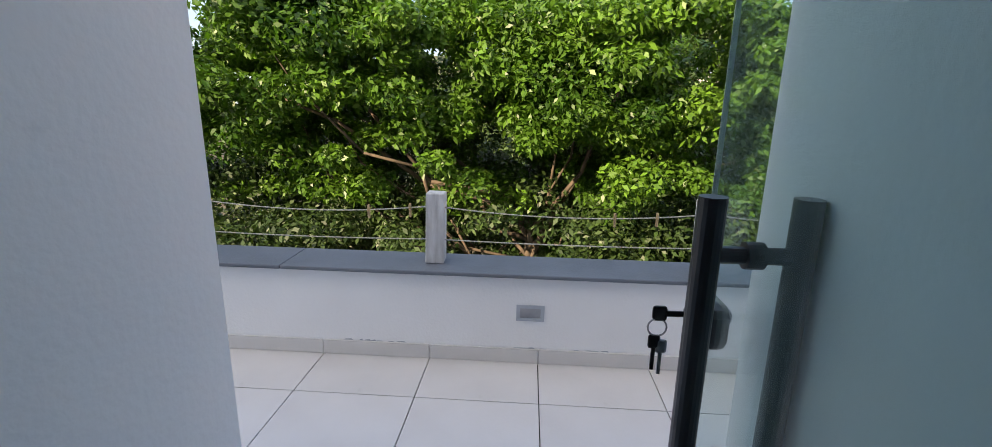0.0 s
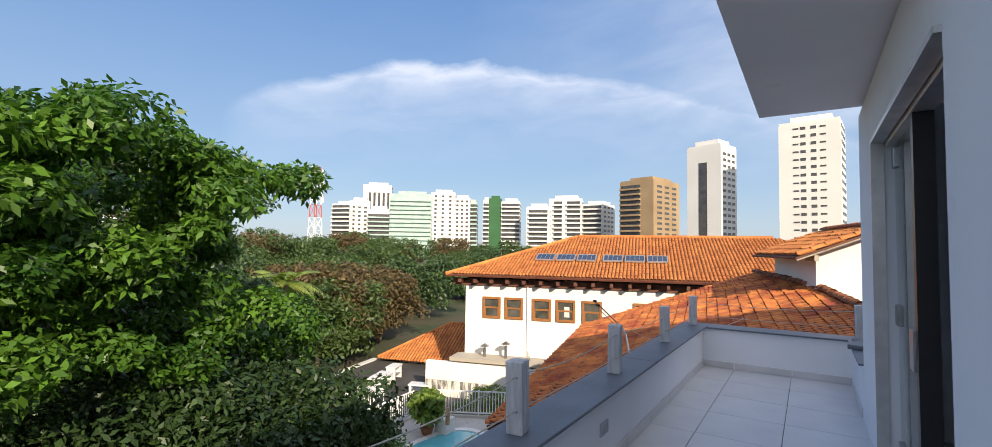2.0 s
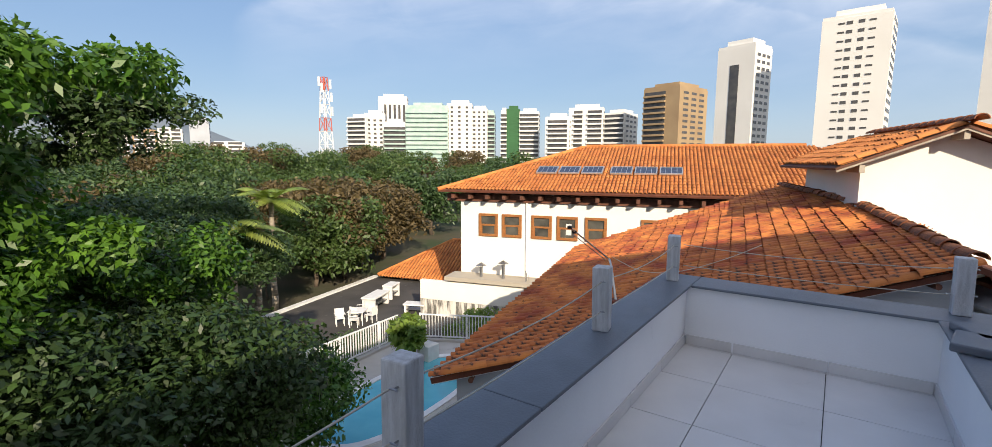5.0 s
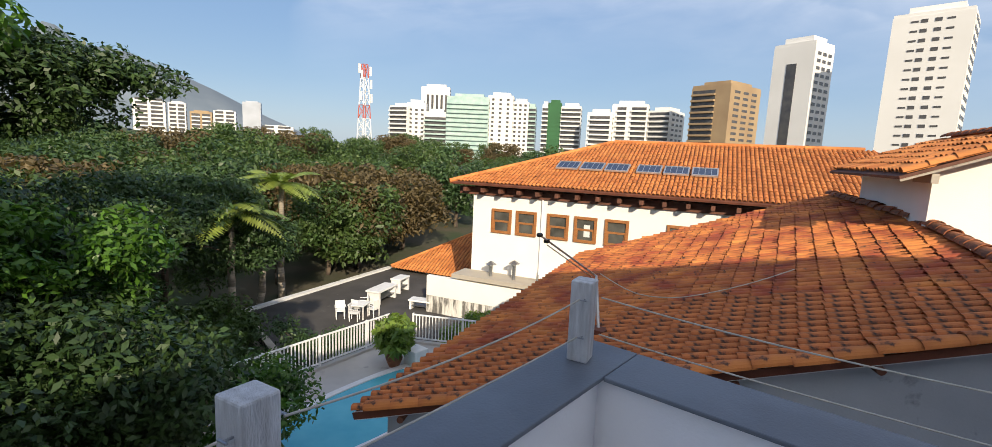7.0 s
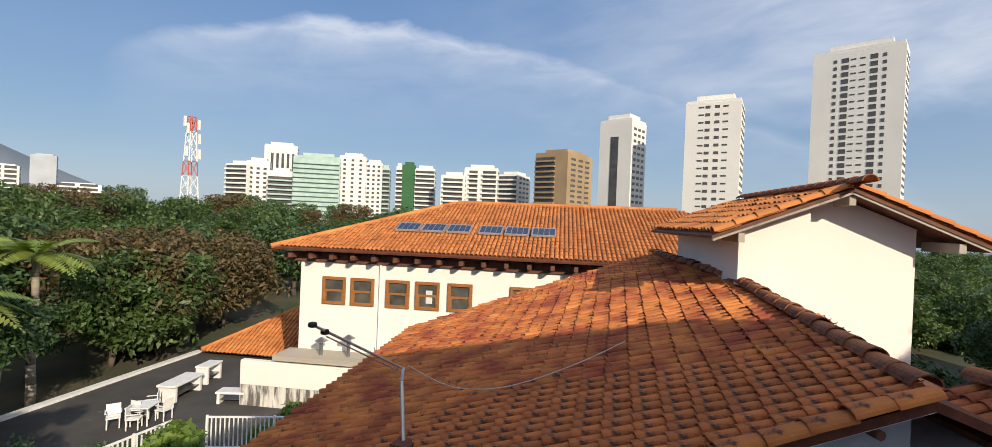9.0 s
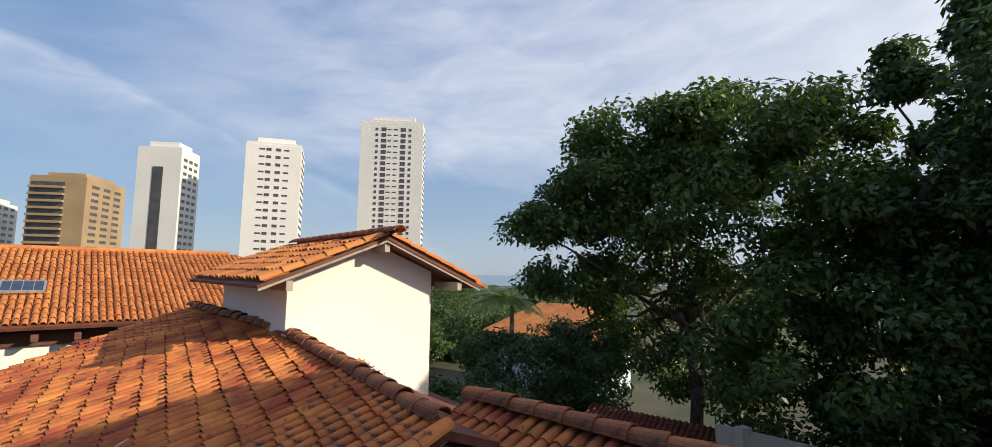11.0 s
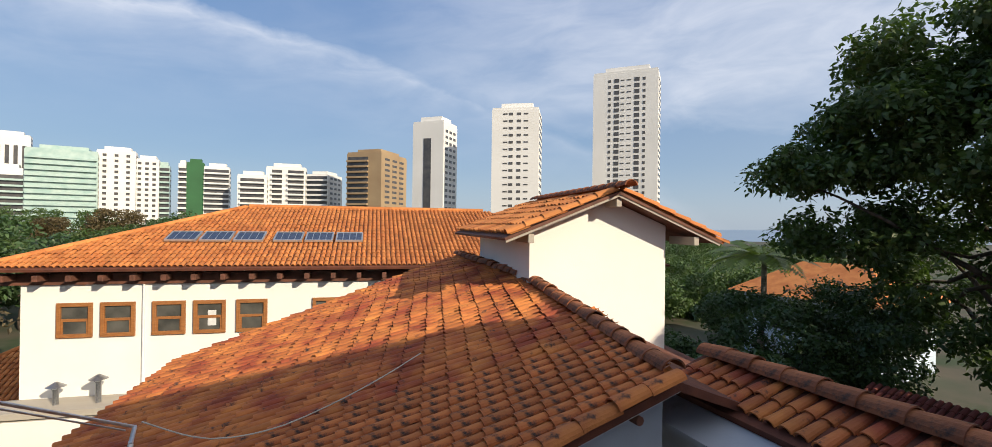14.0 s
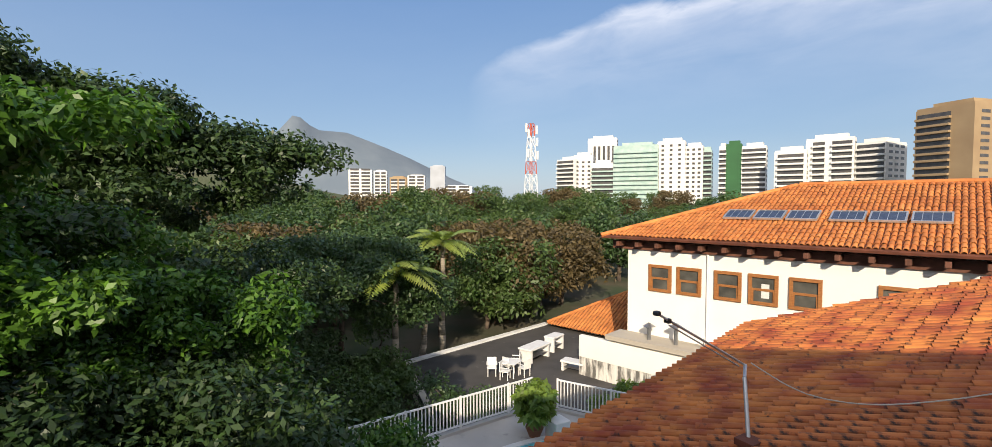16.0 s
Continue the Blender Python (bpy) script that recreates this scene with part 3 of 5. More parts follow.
W = "twr_dark"
tower("apartment_tower", -9.1, -16.32, -16.57, 17.1, 165, "tall white apartment tower with rows of dark windows", M["twr"],
      [(0.26, 0.8, 0.9, W), (0.37, 1.6, 1.25, W), (0.46, 1.2, 0.35, W), (0.56, 1.3, 0.35, W), (0.68, 1.6, 1.25, W), (0.79, 0.8, 0.9, W)], turn=4, floor=1.95)
tower("apartment_tower", 2.52, -3.01, -3.4, 13.4, 145, "slender white apartment tower with paired small windows", M["twr"],
      [(0.29, 1.3, 0.4, W), (0.41, 1.2, 0.75, W), (0.58, 1.2, 0.75, W), (0.73, 1.3, 0.4, W)], turn=4, floor=2.1)
tower("apartment_tower", 11.7, 8.08, 6.42, 11.8, 160, "white apartment tower with one tall dark glazed strip", M["twr"], [(0.36, 0.6)], kind="strip", turn=26, floor=1.95)
tower("apartment_block", 19.0, 15.11, 12.02, 8.1, 230, "ochre concrete apartment block with deep balconies", M["twr_brown"], [(0.03, 0.62, W, "twr_brown")], kind="balconies", turn=30)
tower("apartment_block", 29.76, 26.95, 26.83, 4.9, 260, "low white apartment block with balcony tiers", M["twr"], [(0.1, 0.9, W, "twr")], kind="balconies", turn=6)
tower("apartment_block", 27.1, 23.15, 23.03, 5.9, 262, "white stepped apartment block with dark balconies", M["twr"], [(0.15, 0.4, W, "twr"), (0.55, 0.95, W, "twr")], kind="balconies", turn=6)
tower("apartment_block", 23.15, 20.82, 19.27, 5.3, 258, "white apartment block with dark balcony bands", M["twr"], [(0.05, 0.95, W, "twr")], kind="balconies", turn=25)
tower("apartment_tower", 34.2, 32.72, 32.63, 5.8, 280, "apartment tower with a tall green panel", M["twr_green"], [], kind="plain", turn=4)
tower("apartment_tower", 32.72, 30.46, 30.33, 5.5, 279, "white apartment tower with curved balcony bands", M["twr"], [(0.02, 0.98, W, "twr")], kind="balconies", turn=4)
tower("apartment_tower", 34.86, 34.2, 34.03, 5.6, 281, "white balcony wing of an apartment tower", M["twr"], [(0.02, 0.98, W, "twr")], kind="balconies", turn=4)
tower("apartment_tower", 52.26, 50.23, 48.33, 4.7, 290, "white apartment tower with balcony bands", M["twr"], [(0.03, 0.95, W, "twr")], kind="balconies", turn=35)
tower("apartment_tower", 50.33, 48.12, 47.93, 5.1, 292, "white apartment tower with small square windows", M["twr"], [(0.2, 1.6, 1.2, W), (0.5, 1.6, 1.2, W), (0.8, 1.6, 1.2, W)], turn=6)
tower("apartment_tower", 48.7, 45.45, 45.33, 7.0, 360, "white slab tower with fine vertical ribs", M["twr"], [(0.2, 0.28), (0.36, 0.44), (0.52, 0.6), (0.68, 0.76), (0.84, 0.92)], kind="strip", turn=6)
tower("apartment_tower", 48.32, 45.83, 45.63, 4.2, 285, "grey apartment tower with dark balcony tiers", M["twr"], [(0.02, 0.98, W, "twr_glass")], kind="balconies", turn=5)
tower("apartment_tower", 45.89, 41.01, 40.73, 6.1, 280, "apartment tower with green glazed balconies", M["twr_glass"], [(0.02, 0.98, "twr_glass", "twr_glass")], kind="balconies", turn=5)
tower("apartment_tower", 41.13, 38.23, 38.03, 6.4, 284, "white apartment tower with rows of small windows", M["twr"], [(0.2, 1.4, 1.2, W), (0.5, 1.4, 1.2, W), (0.8, 1.4, 1.2, W)], turn=5)
tower("apartment_tower", 38.33, 36.43, 36.23, 5.8, 286, "white apartment tower wing with small windows", M["twr"], [(0.2, 1.4, 1.2, W), (0.5, 1.4, 1.2, W), (0.8, 1.4, 1.2, W)], turn=5)
tower("apartment_tower", 36.53, 35.58, 35.43, 5.3, 288, "glazed end of an apartment tower", M["twr_glass"], [(0.02, 0.98, W, "twr_glass")], kind="balconies", turn=5)
for a0, a1, top, m, lab in ((75.9, 73.35, 3.5, "twr", "far white apartment slab"), (73.15, 71.7, 3.4, "twr", "far white apartment slab"), (71.4, 69.5, 2.7, "twr_brown", "far ochre apartment slab"),
                            (69.4, 67.4, 2.9, "twr", "far white apartment slab with window rows"), (66.8, 65.1, 4.0, "twr_grey", "far dark grey round hotel tower"), (65.4, 62.0, 1.7, "twr", "far low white building")):
    tower("far_building", a0, a1, a1 - 0.1, top, 900, lab + " below the mountain", M[m], [(0.08, 0.45, W, "twr"), (0.55, 0.92, W, "twr")] if m != "twr_grey" else [], floor=6.0, base=-12, kind="balconies" if m != "twr_grey" else "plain", turn=5)

# lattice mast
MP = EYE + unit(55.4) * 128
mast = thing("radio_mast", MP[0], MP[1], G + 4.5, "tall red and white steel lattice radio mast", "mast")
top_z = 128 * math.tan(radians(8.9)) + EYE[2] - G - 4.5
for k in range(8):
    z0, z1 = top_z * k / 8, top_z * (k + 1) / 8
    h0, h1 = 1.55 - 1.0 * k / 8, 1.55 - 1.0 * (k + 1) / 8
    bm = bmesh.new()
    for sx, sy in ((1, 1), (1, -1), (-1, -1), (-1, 1)):
        bm_tube(bm, (sx * h0, sy * h0, z0), (sx * h1, sy * h1, z1), 0.12, 0.12, 5)
        tx, ty = (sx, -sy) if sx == sy else (-sx, sy)
        bm_tube(bm, (sx * h0, sy * h0, z0), (tx * h1, ty * h1, z1), 0.055, 0.055, 4)
        bm_tube(bm, (tx * h0, ty * h0, z0), (sx * h1, sy * h1, z1), 0.055, 0.055, 4)
        bm_tube(bm, (sx * h1, sy * h1, z1), (tx * h1, ty * h1, z1), 0.05, 0.05, 4)
    part("lattice_section", bm, M["mast_red"] if k in (1, 4, 7) else M["white"], mast)
for k, (dx, dz) in enumerate(((1.2, 0.5), (-1.3, 1.6), (1.4, 3.6), (-1.5, 6.6), (1.5, 7.0), (-2.0, 0.2))):
    block("panel_antenna", dx - 0.25, dx + 0.25, -0.9, -0.6, top_z - dz - 2.2, top_z - dz, M["white"], mast)


# ---- vegetation ----
def leafy_tree(name, x, y, z, lobes, counts, per, length, material, label, trunk_to, rng, r0=0.5, r1=0.9, trunk_r=0.22, category="tree", limbs=5, group=""):
    ob = thing(name, *site((x, y, z)), label, category, group)
    cl = clumps_on(rng, lobes, counts, r0, r1)
    me = quads_mesh("crown", leaves(rng, cl, per, length), material)
    hang("crown", me, ob)
    bm = bmesh.new()
    limb(bm, crooked(rng, (0, 0, 0), trunk_to, 5, 0.08), trunk_r, trunk_r * 0.7)
    for i in range(limbs):
        c = cl[rng.integers(len(cl))]
        q = rng.uniform(0.72, 1.0)
        reach = np.hypot(c[0], c[1]) + 0.5
        limb(bm, crooked(rng, tuple(np.array(trunk_to) * q), tuple(c[:3]), 6, 0.05 * reach), trunk_r * rng.uniform(0.28, 0.5), trunk_r * 0.08, 6)
    part("trunk", bm, M["bark"], ob, smooth=True)
    return ob


rng = np.random.default_rng(11)
# the big tree in front of the balcony, in its own coordinates from the foot of the trunk
leafy_tree("mango_tree", -1.0, 10.0, G, [(-2.6, 0.0, 10.9, 4.2, 2.4, 1.5), (2.4, -0.8, 10.6, 2.8, 1.9, 1.5), (-7.5, 0.5, 9.9, 3.8, 2.6, 2.4), (0.0, 1.6, 10.6, 4.5, 1.5, 1.5), (5.1, -1.2, 11.1, 1.0, 0.8, 0.4), (0.0, -0.4, 8.9, 6.5, 1.8, 1.1), (-5.0, -1.2, 10.8, 2.6, 1.8, 1.8)],
           [130, 90, 90, 60, 12, 80, 60], 370, 0.14, M["leaf"], "large leafy tree with sunlit glossy green leaves", (0.3, 0.2, 7.6), rng, 0.34, 0.68, 0.13, limbs=14)
# shade below and behind the sunlit crown comes from the darkened leaf colour
leafy_tree("mango_tree", -2.5, 10.2, G, [(0.0, -0.6, 6.2, 8.0, 2.2, 1.9), (6.5, -0.4, 6.1, 4.0, 2.2, 1.9), (-7, 0, 6.8, 5, 2.5, 2.2), (1.5, 2.4, 8.6, 8.5, 1.2, 2.0)], [130, 90, 70, 110], 300, 0.15, M["leaf_shaded"],
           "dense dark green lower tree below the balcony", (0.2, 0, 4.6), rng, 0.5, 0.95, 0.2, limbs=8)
leafy_tree("shade_tree", -6.5, 13.5, G, [(0, 0, 4.6, 6.0, 2.5, 2.6), (3, 1.2, 6.6, 5.5, 2.0, 2.2)], [110, 90], 240, 0.17, M["leaf_shaded"], "dense dark green tree in the garden below", (0, 0, 4), rng, 0.5, 0.95, 0.18)
leafy_tree("shade_tree", 5.0, 12.6, G, [(0.0, 0.0, 5.2, 3.2, 1.6, 1.4), (2.6, -1.6, 4.4, 2.2, 1.4, 1.1), (-3, 0.6, 6.6, 3.5, 1.8, 1.8), (-2.5, 1.0, 9.0, 3.0, 1.5, 1.4), (0.3, -1.0, 7.6, 2.2, 1.3, 1.2)], [70, 46, 60, 40, 40], 300, 0.15, M["leaf"],
           "leafy tree with bright young leaves beside the pool", (0, 0, 4.4), rng, 0.45, 0.8, 0.16)
leafy_tree("shade_tree", 4.5, 18.0, G, [(0.6, 0.0, 10.6, 3.2, 2.4, 1.5), (-3.5, 0, 10.8, 4, 2.5, 2.6), (2.2, 1, 6.6, 3.6, 2.4, 1.8), (-3, 0, 5.5, 4.5, 2, 2.2), (3.9, -0.6, 11.1, 1.2, 1.0, 0.4), (-4.6, 0.0, 12.7, 2.8, 2.2, 1.5), (-0.6, 0.0, 12.0, 2.2, 1.8, 0.9), (2.6, -0.3, 11.4, 1.5, 1.2, 0.5)], [60, 80, 54, 60, 8, 60, 34, 14], 260, 0.18, M["leaf_shaded"],
           "spreading dark green tree beyond the pool fence", (0.4, 0, 7.0), rng, 0.5, 0.95, 0.2)
leafy_tree("shade_tree", 11.5, 25.5, G, [(0.0, 0.0, 6.6, 4.2, 2.8, 1.5), (-3.5, 0, 5.4, 3, 2.5, 2), (3, 1, 4.5, 3.4, 2.4, 1.6)], [70, 40, 40], 220, 0.22, M["leaf_dark"],
           "dark umbrella-shaped tree beside the flat terrace", (0, 0, 5), rng, 0.6, 1.0, 0.18)
leafy_tree("shrub", 15.0, 18.2, G, [(0, 0, 1.3, 2.2, 1.2, 1.0), (-2, 1.2, 1.6, 2, 1.4, 1.2)], [30, 24], 180, 0.16, M["leaf_dark"], "dark shrub against the terrace edge", (0, 0, 1), rng, 0.4, 0.7, 0.06, "shrub")
leafy_tree("shrub", 19.3, 13.9, -8.1, [(0, 0, 1.5, 1.7, 1.2, 1.0)], [30], 200, 0.15, M["leaf_light"], "bright green shrub below the weathered wall", (0, 0, 1), rng, 0.35, 0.6, 0.06, "shrub")
for x, y, h, m in ((10.4, 20.2, 2.0, "leaf_mid"), (8.2, 22.0, 2.6, "leaf_shaded"), (12.4, 22.4, 1.9, "leaf_mid"), (10.0, 24.6, 2.4, "leaf_dark"), (14.6, 29.2, 2.6, "leaf_mid"), (19.5, 31.5, 2.8, "leaf_dark"), (24.5, 32.5, 2.6, "leaf_mid")):
    leafy_tree("shrub", x, y, G, [(0, 0, h, 1.9, 1.6, h * 0.55)], [30], 150, 0.2, M[m], "leafy green garden shrub below the balcony", (0, 0, h * 0.7), rng, 0.4, 0.8, 0.06, "shrub", group="garden shrubs")
# trees on the other side, high and in shade
leafy_tree("canopy_tree", 24.0, -17.5, G, [(-1, 0, 17.4, 6.5, 4.5, 2.2), (-1, 0, 14.5, 9.0, 5.5, 2.2), (3, -2, 9.5, 8, 4, 4.0), (-7, 1, 8.5, 5, 4, 4.5), (2.8, 5.6, 14.0, 2.6, 2.2, 0.8), (1.8, 4.0, 15.8, 3.2, 2.6, 1.0), (0.8, 2.5, 18.0, 3.6, 3.0, 1.2), (3.2, 4.5, 11.6, 2.8, 2.2, 0.9)], [80, 80, 80, 70, 26, 30, 34, 20], 240, 0.3, M["leaf_mid"],
           "wide tiered dark green canopy tree in shade", (0.5, 0, 11), rng, 0.8, 1.5, 0.35, limbs=14)
leafy_tree("cypress_tree", 15.2, -18.5, G, [(-1.6, 0, 16.0, 1.1, 1.0, 5.4), (1.2, -1, 15.0, 1.2, 1.0, 5.2), (0, 0, 9, 4.5, 3, 5.5)], [34, 36, 110], 240, 0.3, M["leaf_dark"], "tall dark upright tree with pointed tops", (0, 0, 15), rng, 0.6, 1.1, 0.3)
leafy_tree("cypress_tree", 11.6, -17.2, G, [(0.6, 0, 15.0, 1.8, 1.6, 4.2), (-1.5, -1, 15.5, 2.0, 1.6, 4.8), (0, 0, 8.5, 4, 2.6, 6)], [36, 40, 110], 240, 0.28, M["leaf_dark"], "tall dark upright tree with feathery tops", (0, 0, 15), rng, 0.6, 1.1, 0.3)
leafy_tree("canopy_tree", 10.2, -15.8, G, [(0.4, 0, 15.2, 2.8, 2.4, 2.6), (-0.9, 0, 12.4, 2.6, 2.4, 2.4), (2.0, -2, 10, 2.0, 2, 5)], [60, 70, 60], 260, 0.24, M["leaf_dark"], "tall dark tree overhanging the garden wall", (0, -0.5, 12), rng, 0.6, 1.1, 0.28)
leafy_tree("shrub", 14.0, -13.0, G, [(0, 0, 3.2, 2.0, 1.6, 2.2)], [46], 200, 0.2, M["leaf_mid"], "leafy shrub in front of the garden wall", (0, 0, 2), rng, 0.4, 0.7, 0.08, "shrub")
leafy_tree("hedge", 27.5, -8.0, G, [(0, 0, 4.2, 6, 3, 2.8), (4, 2.5, 3.8, 5, 3, 2.6), (5, -4, 6.0, 5, 2.5, 2.2), (5.5, -8.5, 6.0, 4, 2.5, 2.4), (3.0, -8.0, 5.6, 3.5, 2.0, 2.6)], [70, 50, 60, 50, 46], 200, 0.24, M["leaf_dark"], "dense dark garden foliage beside the neighbouring roof", (0, 0, 3), rng, 0.6, 1.1, 0.1, "foliage")

# woods in the distance, in a few shapes
kinds = []
for k, (m, lab) in enumerate((("leaf_dark", "dark green broadleaf tree in the woods"), ("leaf_mid", "mid green broadleaf tree in the woods"), ("leaf_brown", "dry brown-leaved tree in the woods"), ("leaf_mid", "dense sunlit green tree in the woods"))):
    r2 = np.random.default_rng(40 + k)
    kinds.append(leafy_tree("woodland_tree", 20 + 9 * k, 60 + 5 * k, G, [(0, 0, 5.8, 3.6, 3.4, 2.2), (1.6, 0.5, 4.2, 3.0, 3.0, 2.0), (-1.8, -0.6, 3.6, 3.2, 3.0, 2.2)], [34, 26, 26], 75, 0.42, M[m], lab, (0.2, 0.1, 4.4), r2, 0.8, 1.4, 0.22, limbs=6, group="woods"))


def hill_z(a, d):
    lift = max(0.0, (a - 60) / 30) * max(0.0, min(1.0, (d - 60) / 100)) * 6
    return G + (lift if a > 60 else 0)


r3 = np.random.default_rng(9)
for a, d, k, s in ([(r3.uniform(52, 60), r3.uniform(34, 44), 2, r3.uniform(0.8, 1.0)) for _ in range(7)] + [(r3.uniform(40, 108), r3.uniform(33, 60), None, r3.uniform(0.7, 1.08)) for _ in range(74)]
                   + [(r3.uniform(30, 108), r3.uniform(60, 105), None, r3.uniform(0.8, 1.2)) for _ in range(60)] + [(r3.uniform(34, 105), r3.uniform(105, 165), None, r3.uniform(0.9, 1.3)) for _ in range(56)]
                   + [(r3.uniform(-30, -5), r3.uniform(60, 120), 1, r3.uniform(0.9, 1.15)) for _ in range(34)] + [(r3.uniform(-34, -6), r3.uniform(120, 230), int(r3.choice([0, 1, 3])), r3.uniform(1.1, 1.5)) for _ in range(50)]
                   + [(r3.uniform(-27, -8), r3.uniform(52, 75), 1, r3.uniform(0.75, 0.95)) for _ in range(16)]):
    if k is None:
        k = int(r3.choice([0, 1, 2, 3], p=[0.36, 0.26, 0.16, 0.22]))
    p = EYE + unit(a) * d
    if 22 < p[0] < 52 and -8 < p[1] < 30 or a < 50 and d < 50:
        continue
    p = site((p[0], p[1], hill_z(a, d)))
    p[2] = min(p[2], float(np.interp(p[1], gy, gz)))
    copy_thing(kinds[k], pose(*p, 0, 0, r3.uniform(0, 360)) @ Matrix.Diagonal((s, s, s * r3.uniform(0.85, 1.1), 1)))


def palm(x, y, z, h, label, rng, fronds=13, size=3.0):
    ob = thing("palm_tree", *site((x, y, z)), label, "palm tree", "palms")
    bm = bmesh.new()
    limb(bm, crooked(rng, (0, 0, 0), (rng.uniform(-0.4, 0.4), rng.uniform(-0.3, 0.3), h), 7, 0.04), 0.2, 0.13, 10)
    part("trunk", bm, M["palm_bark"], ob, smooth=True)
    for i in range(fronds):
        az, lift = 2 * math.pi * i / fronds + rng.uniform(-0.2, 0.2), rng.uniform(-0.1, 1.0)
        pts, v = [], []
        for s in range(13):
            q = s / 12
            rr, zz = size * q * math.cos(lift * 0.7), size * (math.sin(lift) * q - 0.62 * q * q)
            pts.append(np.array((math.cos(az) * rr, math.sin(az) * rr, h + zz)))
        side = np.array((-math.sin(az), math.cos(az), 0))
        for s in range(1, 13):
            for w in np.linspace(0, 0.9, 3):
                b = pts[s - 1] + (pts[s] - pts[s - 1]) * w
                ln = 0.62 * size / 2.4 * math.sin(math.pi * min(0.98, s / 13 + 0.08))
                d = pts[s] - pts[s - 1]
                d = d / np.linalg.norm(d)
                for sg in (1, -1):
                    tip = b + side * sg * ln + d * ln * 0.5 + np.array((0, 0, -0.28 * ln))
                    v.append([b, b + d * 0.075 + (tip - b) * 0.5, tip, b - d * 0.075 + (tip - b) * 0.5])
        hang("frond", quads_mesh("frond", np.array(v), M["frond"]), ob)
    return ob


rp = np.random.default_rng(5)
palm(13.9, 24.6, G, 6.2, "slim palm with drooping green fronds by the terrace", rp)
palm(18.6, 29.0, G, 6.9, "tall palm with bright green fronds in the garden", rp)
palm(16.6, 27.5, G, 4.0, "small palm in the garden", rp, 10, 1.6)
palm(30.5, 35.0, G, 4.2, "clump palm near the white house", rp, 16, 2.4)
palm(28.6, 33.0, G, 3.2, "low palm near the white house", rp, 14, 2.2)
palm(34.0, -12.6, G, 10.0, "tall palm beside the pale blue house", rp, 14, 3.2)


# ---- the balcony ----
structure(block("floor", -5.0, 6.33, -3.0, 2.42, -0.25, -0.012, M["grout"]))
structure(block("wall_parapet", -5.0, 6.62, 2.42, 2.66, -0.25, 0.50, M["parapet"]))
structure(block("wall_parapet_end", 6.33, 6.62, 0.55, 2.42, -0.25, 0.50, M["parapet"]))
structure(block("wall_parapet_side", 4.85, 6.33, 0.58, 0.8, -0.25, 0.50, M["parapet"]))
structure(block("wall_building", -5.0, 7.5, 0.55, 2.6, -9.0, -0.25, M["plaster"]))
structure(block("outer_ledge", 6.62, 7.75, -1.0, 2.8, -0.9, -0.72, M["concrete"]))
for x0, x1 in ((-5.0, -2.2), (-2.197, 0.8), (0.803, 3.8), (3.803, 6.66)):
    structure(block("trim", x0, x1, 2.38, 2.71, 0.5, 0.522, M["cap"], bevel=0.006))
structure(block("trim", 6.29, 6.66, 0.52, 2.377, 0.5, 0.521, M["cap"], bevel=0.006))
structure(block("trim", 4.85, 6.287, 0.55, 0.84, 0.5, 0.521, M["cap"], bevel=0.006))

# the building behind
structure(block("wall_left", -6.0, -1.455, 0.2, 0.8, 0, 3.0, M["plaster"]))
structure(block("wall_return", -0.5, -0.27, -0.6, 0.8, 0, 2.8, M["plaster"]))
structure(block("wall_facade", -0.27, 1.5, 0.6, 0.8, 0, 2.8, M["plaster"]))
structure(block("wall_facade_lintel", 1.5, 3.62, 0.6, 0.8, 2.34, 2.8, M["plaster"]))
structure(block("wall_facade_end", 3.62, 4.85, 0.5, 0.8, 0, 2.8, M["plaster"]))
structure(block("wall_facade_side", 4.65, 4.85, -6.0, 0.5, -9, 2.8, M["plaster"]))
structure(block("ceiling", 1.3, 4.62, 0.3, 1.6, 2.84, 3.05, M["plaster"]))
structure(block("ceiling_room", -6.0, 4.85, -6.0, 0.297, 2.84, 3.05, M["plaster"]))
structure(block("wall_above_door", -1.455, -0.5, 0.4, 0.6, 2.2, 2.8, M["plaster"]))
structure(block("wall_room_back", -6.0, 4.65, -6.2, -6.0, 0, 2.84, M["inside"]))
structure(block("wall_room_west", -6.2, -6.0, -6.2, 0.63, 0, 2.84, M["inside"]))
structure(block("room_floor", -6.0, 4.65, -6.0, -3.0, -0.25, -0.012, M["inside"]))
# unseen upper storey and roof, shaped to cast the shadow on the neighbour's tiles
structure(block("wall_upper_storey", -6.2, 4.7, -13.0, -3.4, 3.05, 5.2, M["plaster"]))
structure(hang("roof_upper", mesh_from("roof_upper", [(x, y, z + dz) for dz in (0, -0.2) for x in (-7.0, 5.5) for y, z in ((-2.6, 5.3), (-10.0, 7.15), (-14.0, 6.1))],
                                       [(0, 3, 4, 1), (1, 4, 5, 2), (6, 7, 10, 9), (7, 8, 11, 10), (0, 6, 9, 3), (2, 5, 11, 8), (3, 9, 10, 4), (4, 10, 11, 5), (0, 1, 7, 6), (1, 2, 8, 7)], M["roof_base"])))
structure(hang("wall_upper_gable", mesh_from("wall_upper_gable", [(4.7, -3.4, 5.2), (4.7, -13.0, 5.2), (4.7, -13.0, 6.1), (4.7, -10.0, 6.93), (4.7, -3.4, 5.28), (4.5, -3.4, 5.2), (4.5, -13.0, 5.2), (4.5, -13.0, 6.1), (4.5, -10.0, 6.93), (4.5, -3.4, 5.28)],
                                             [(0, 1, 2, 3, 4), (9, 8, 7, 6, 5), (0, 5, 6, 1), (4, 3, 8, 9), (3, 2, 7, 8), (0, 4, 9, 5), (1, 6, 7, 2)], M["plaster"])))

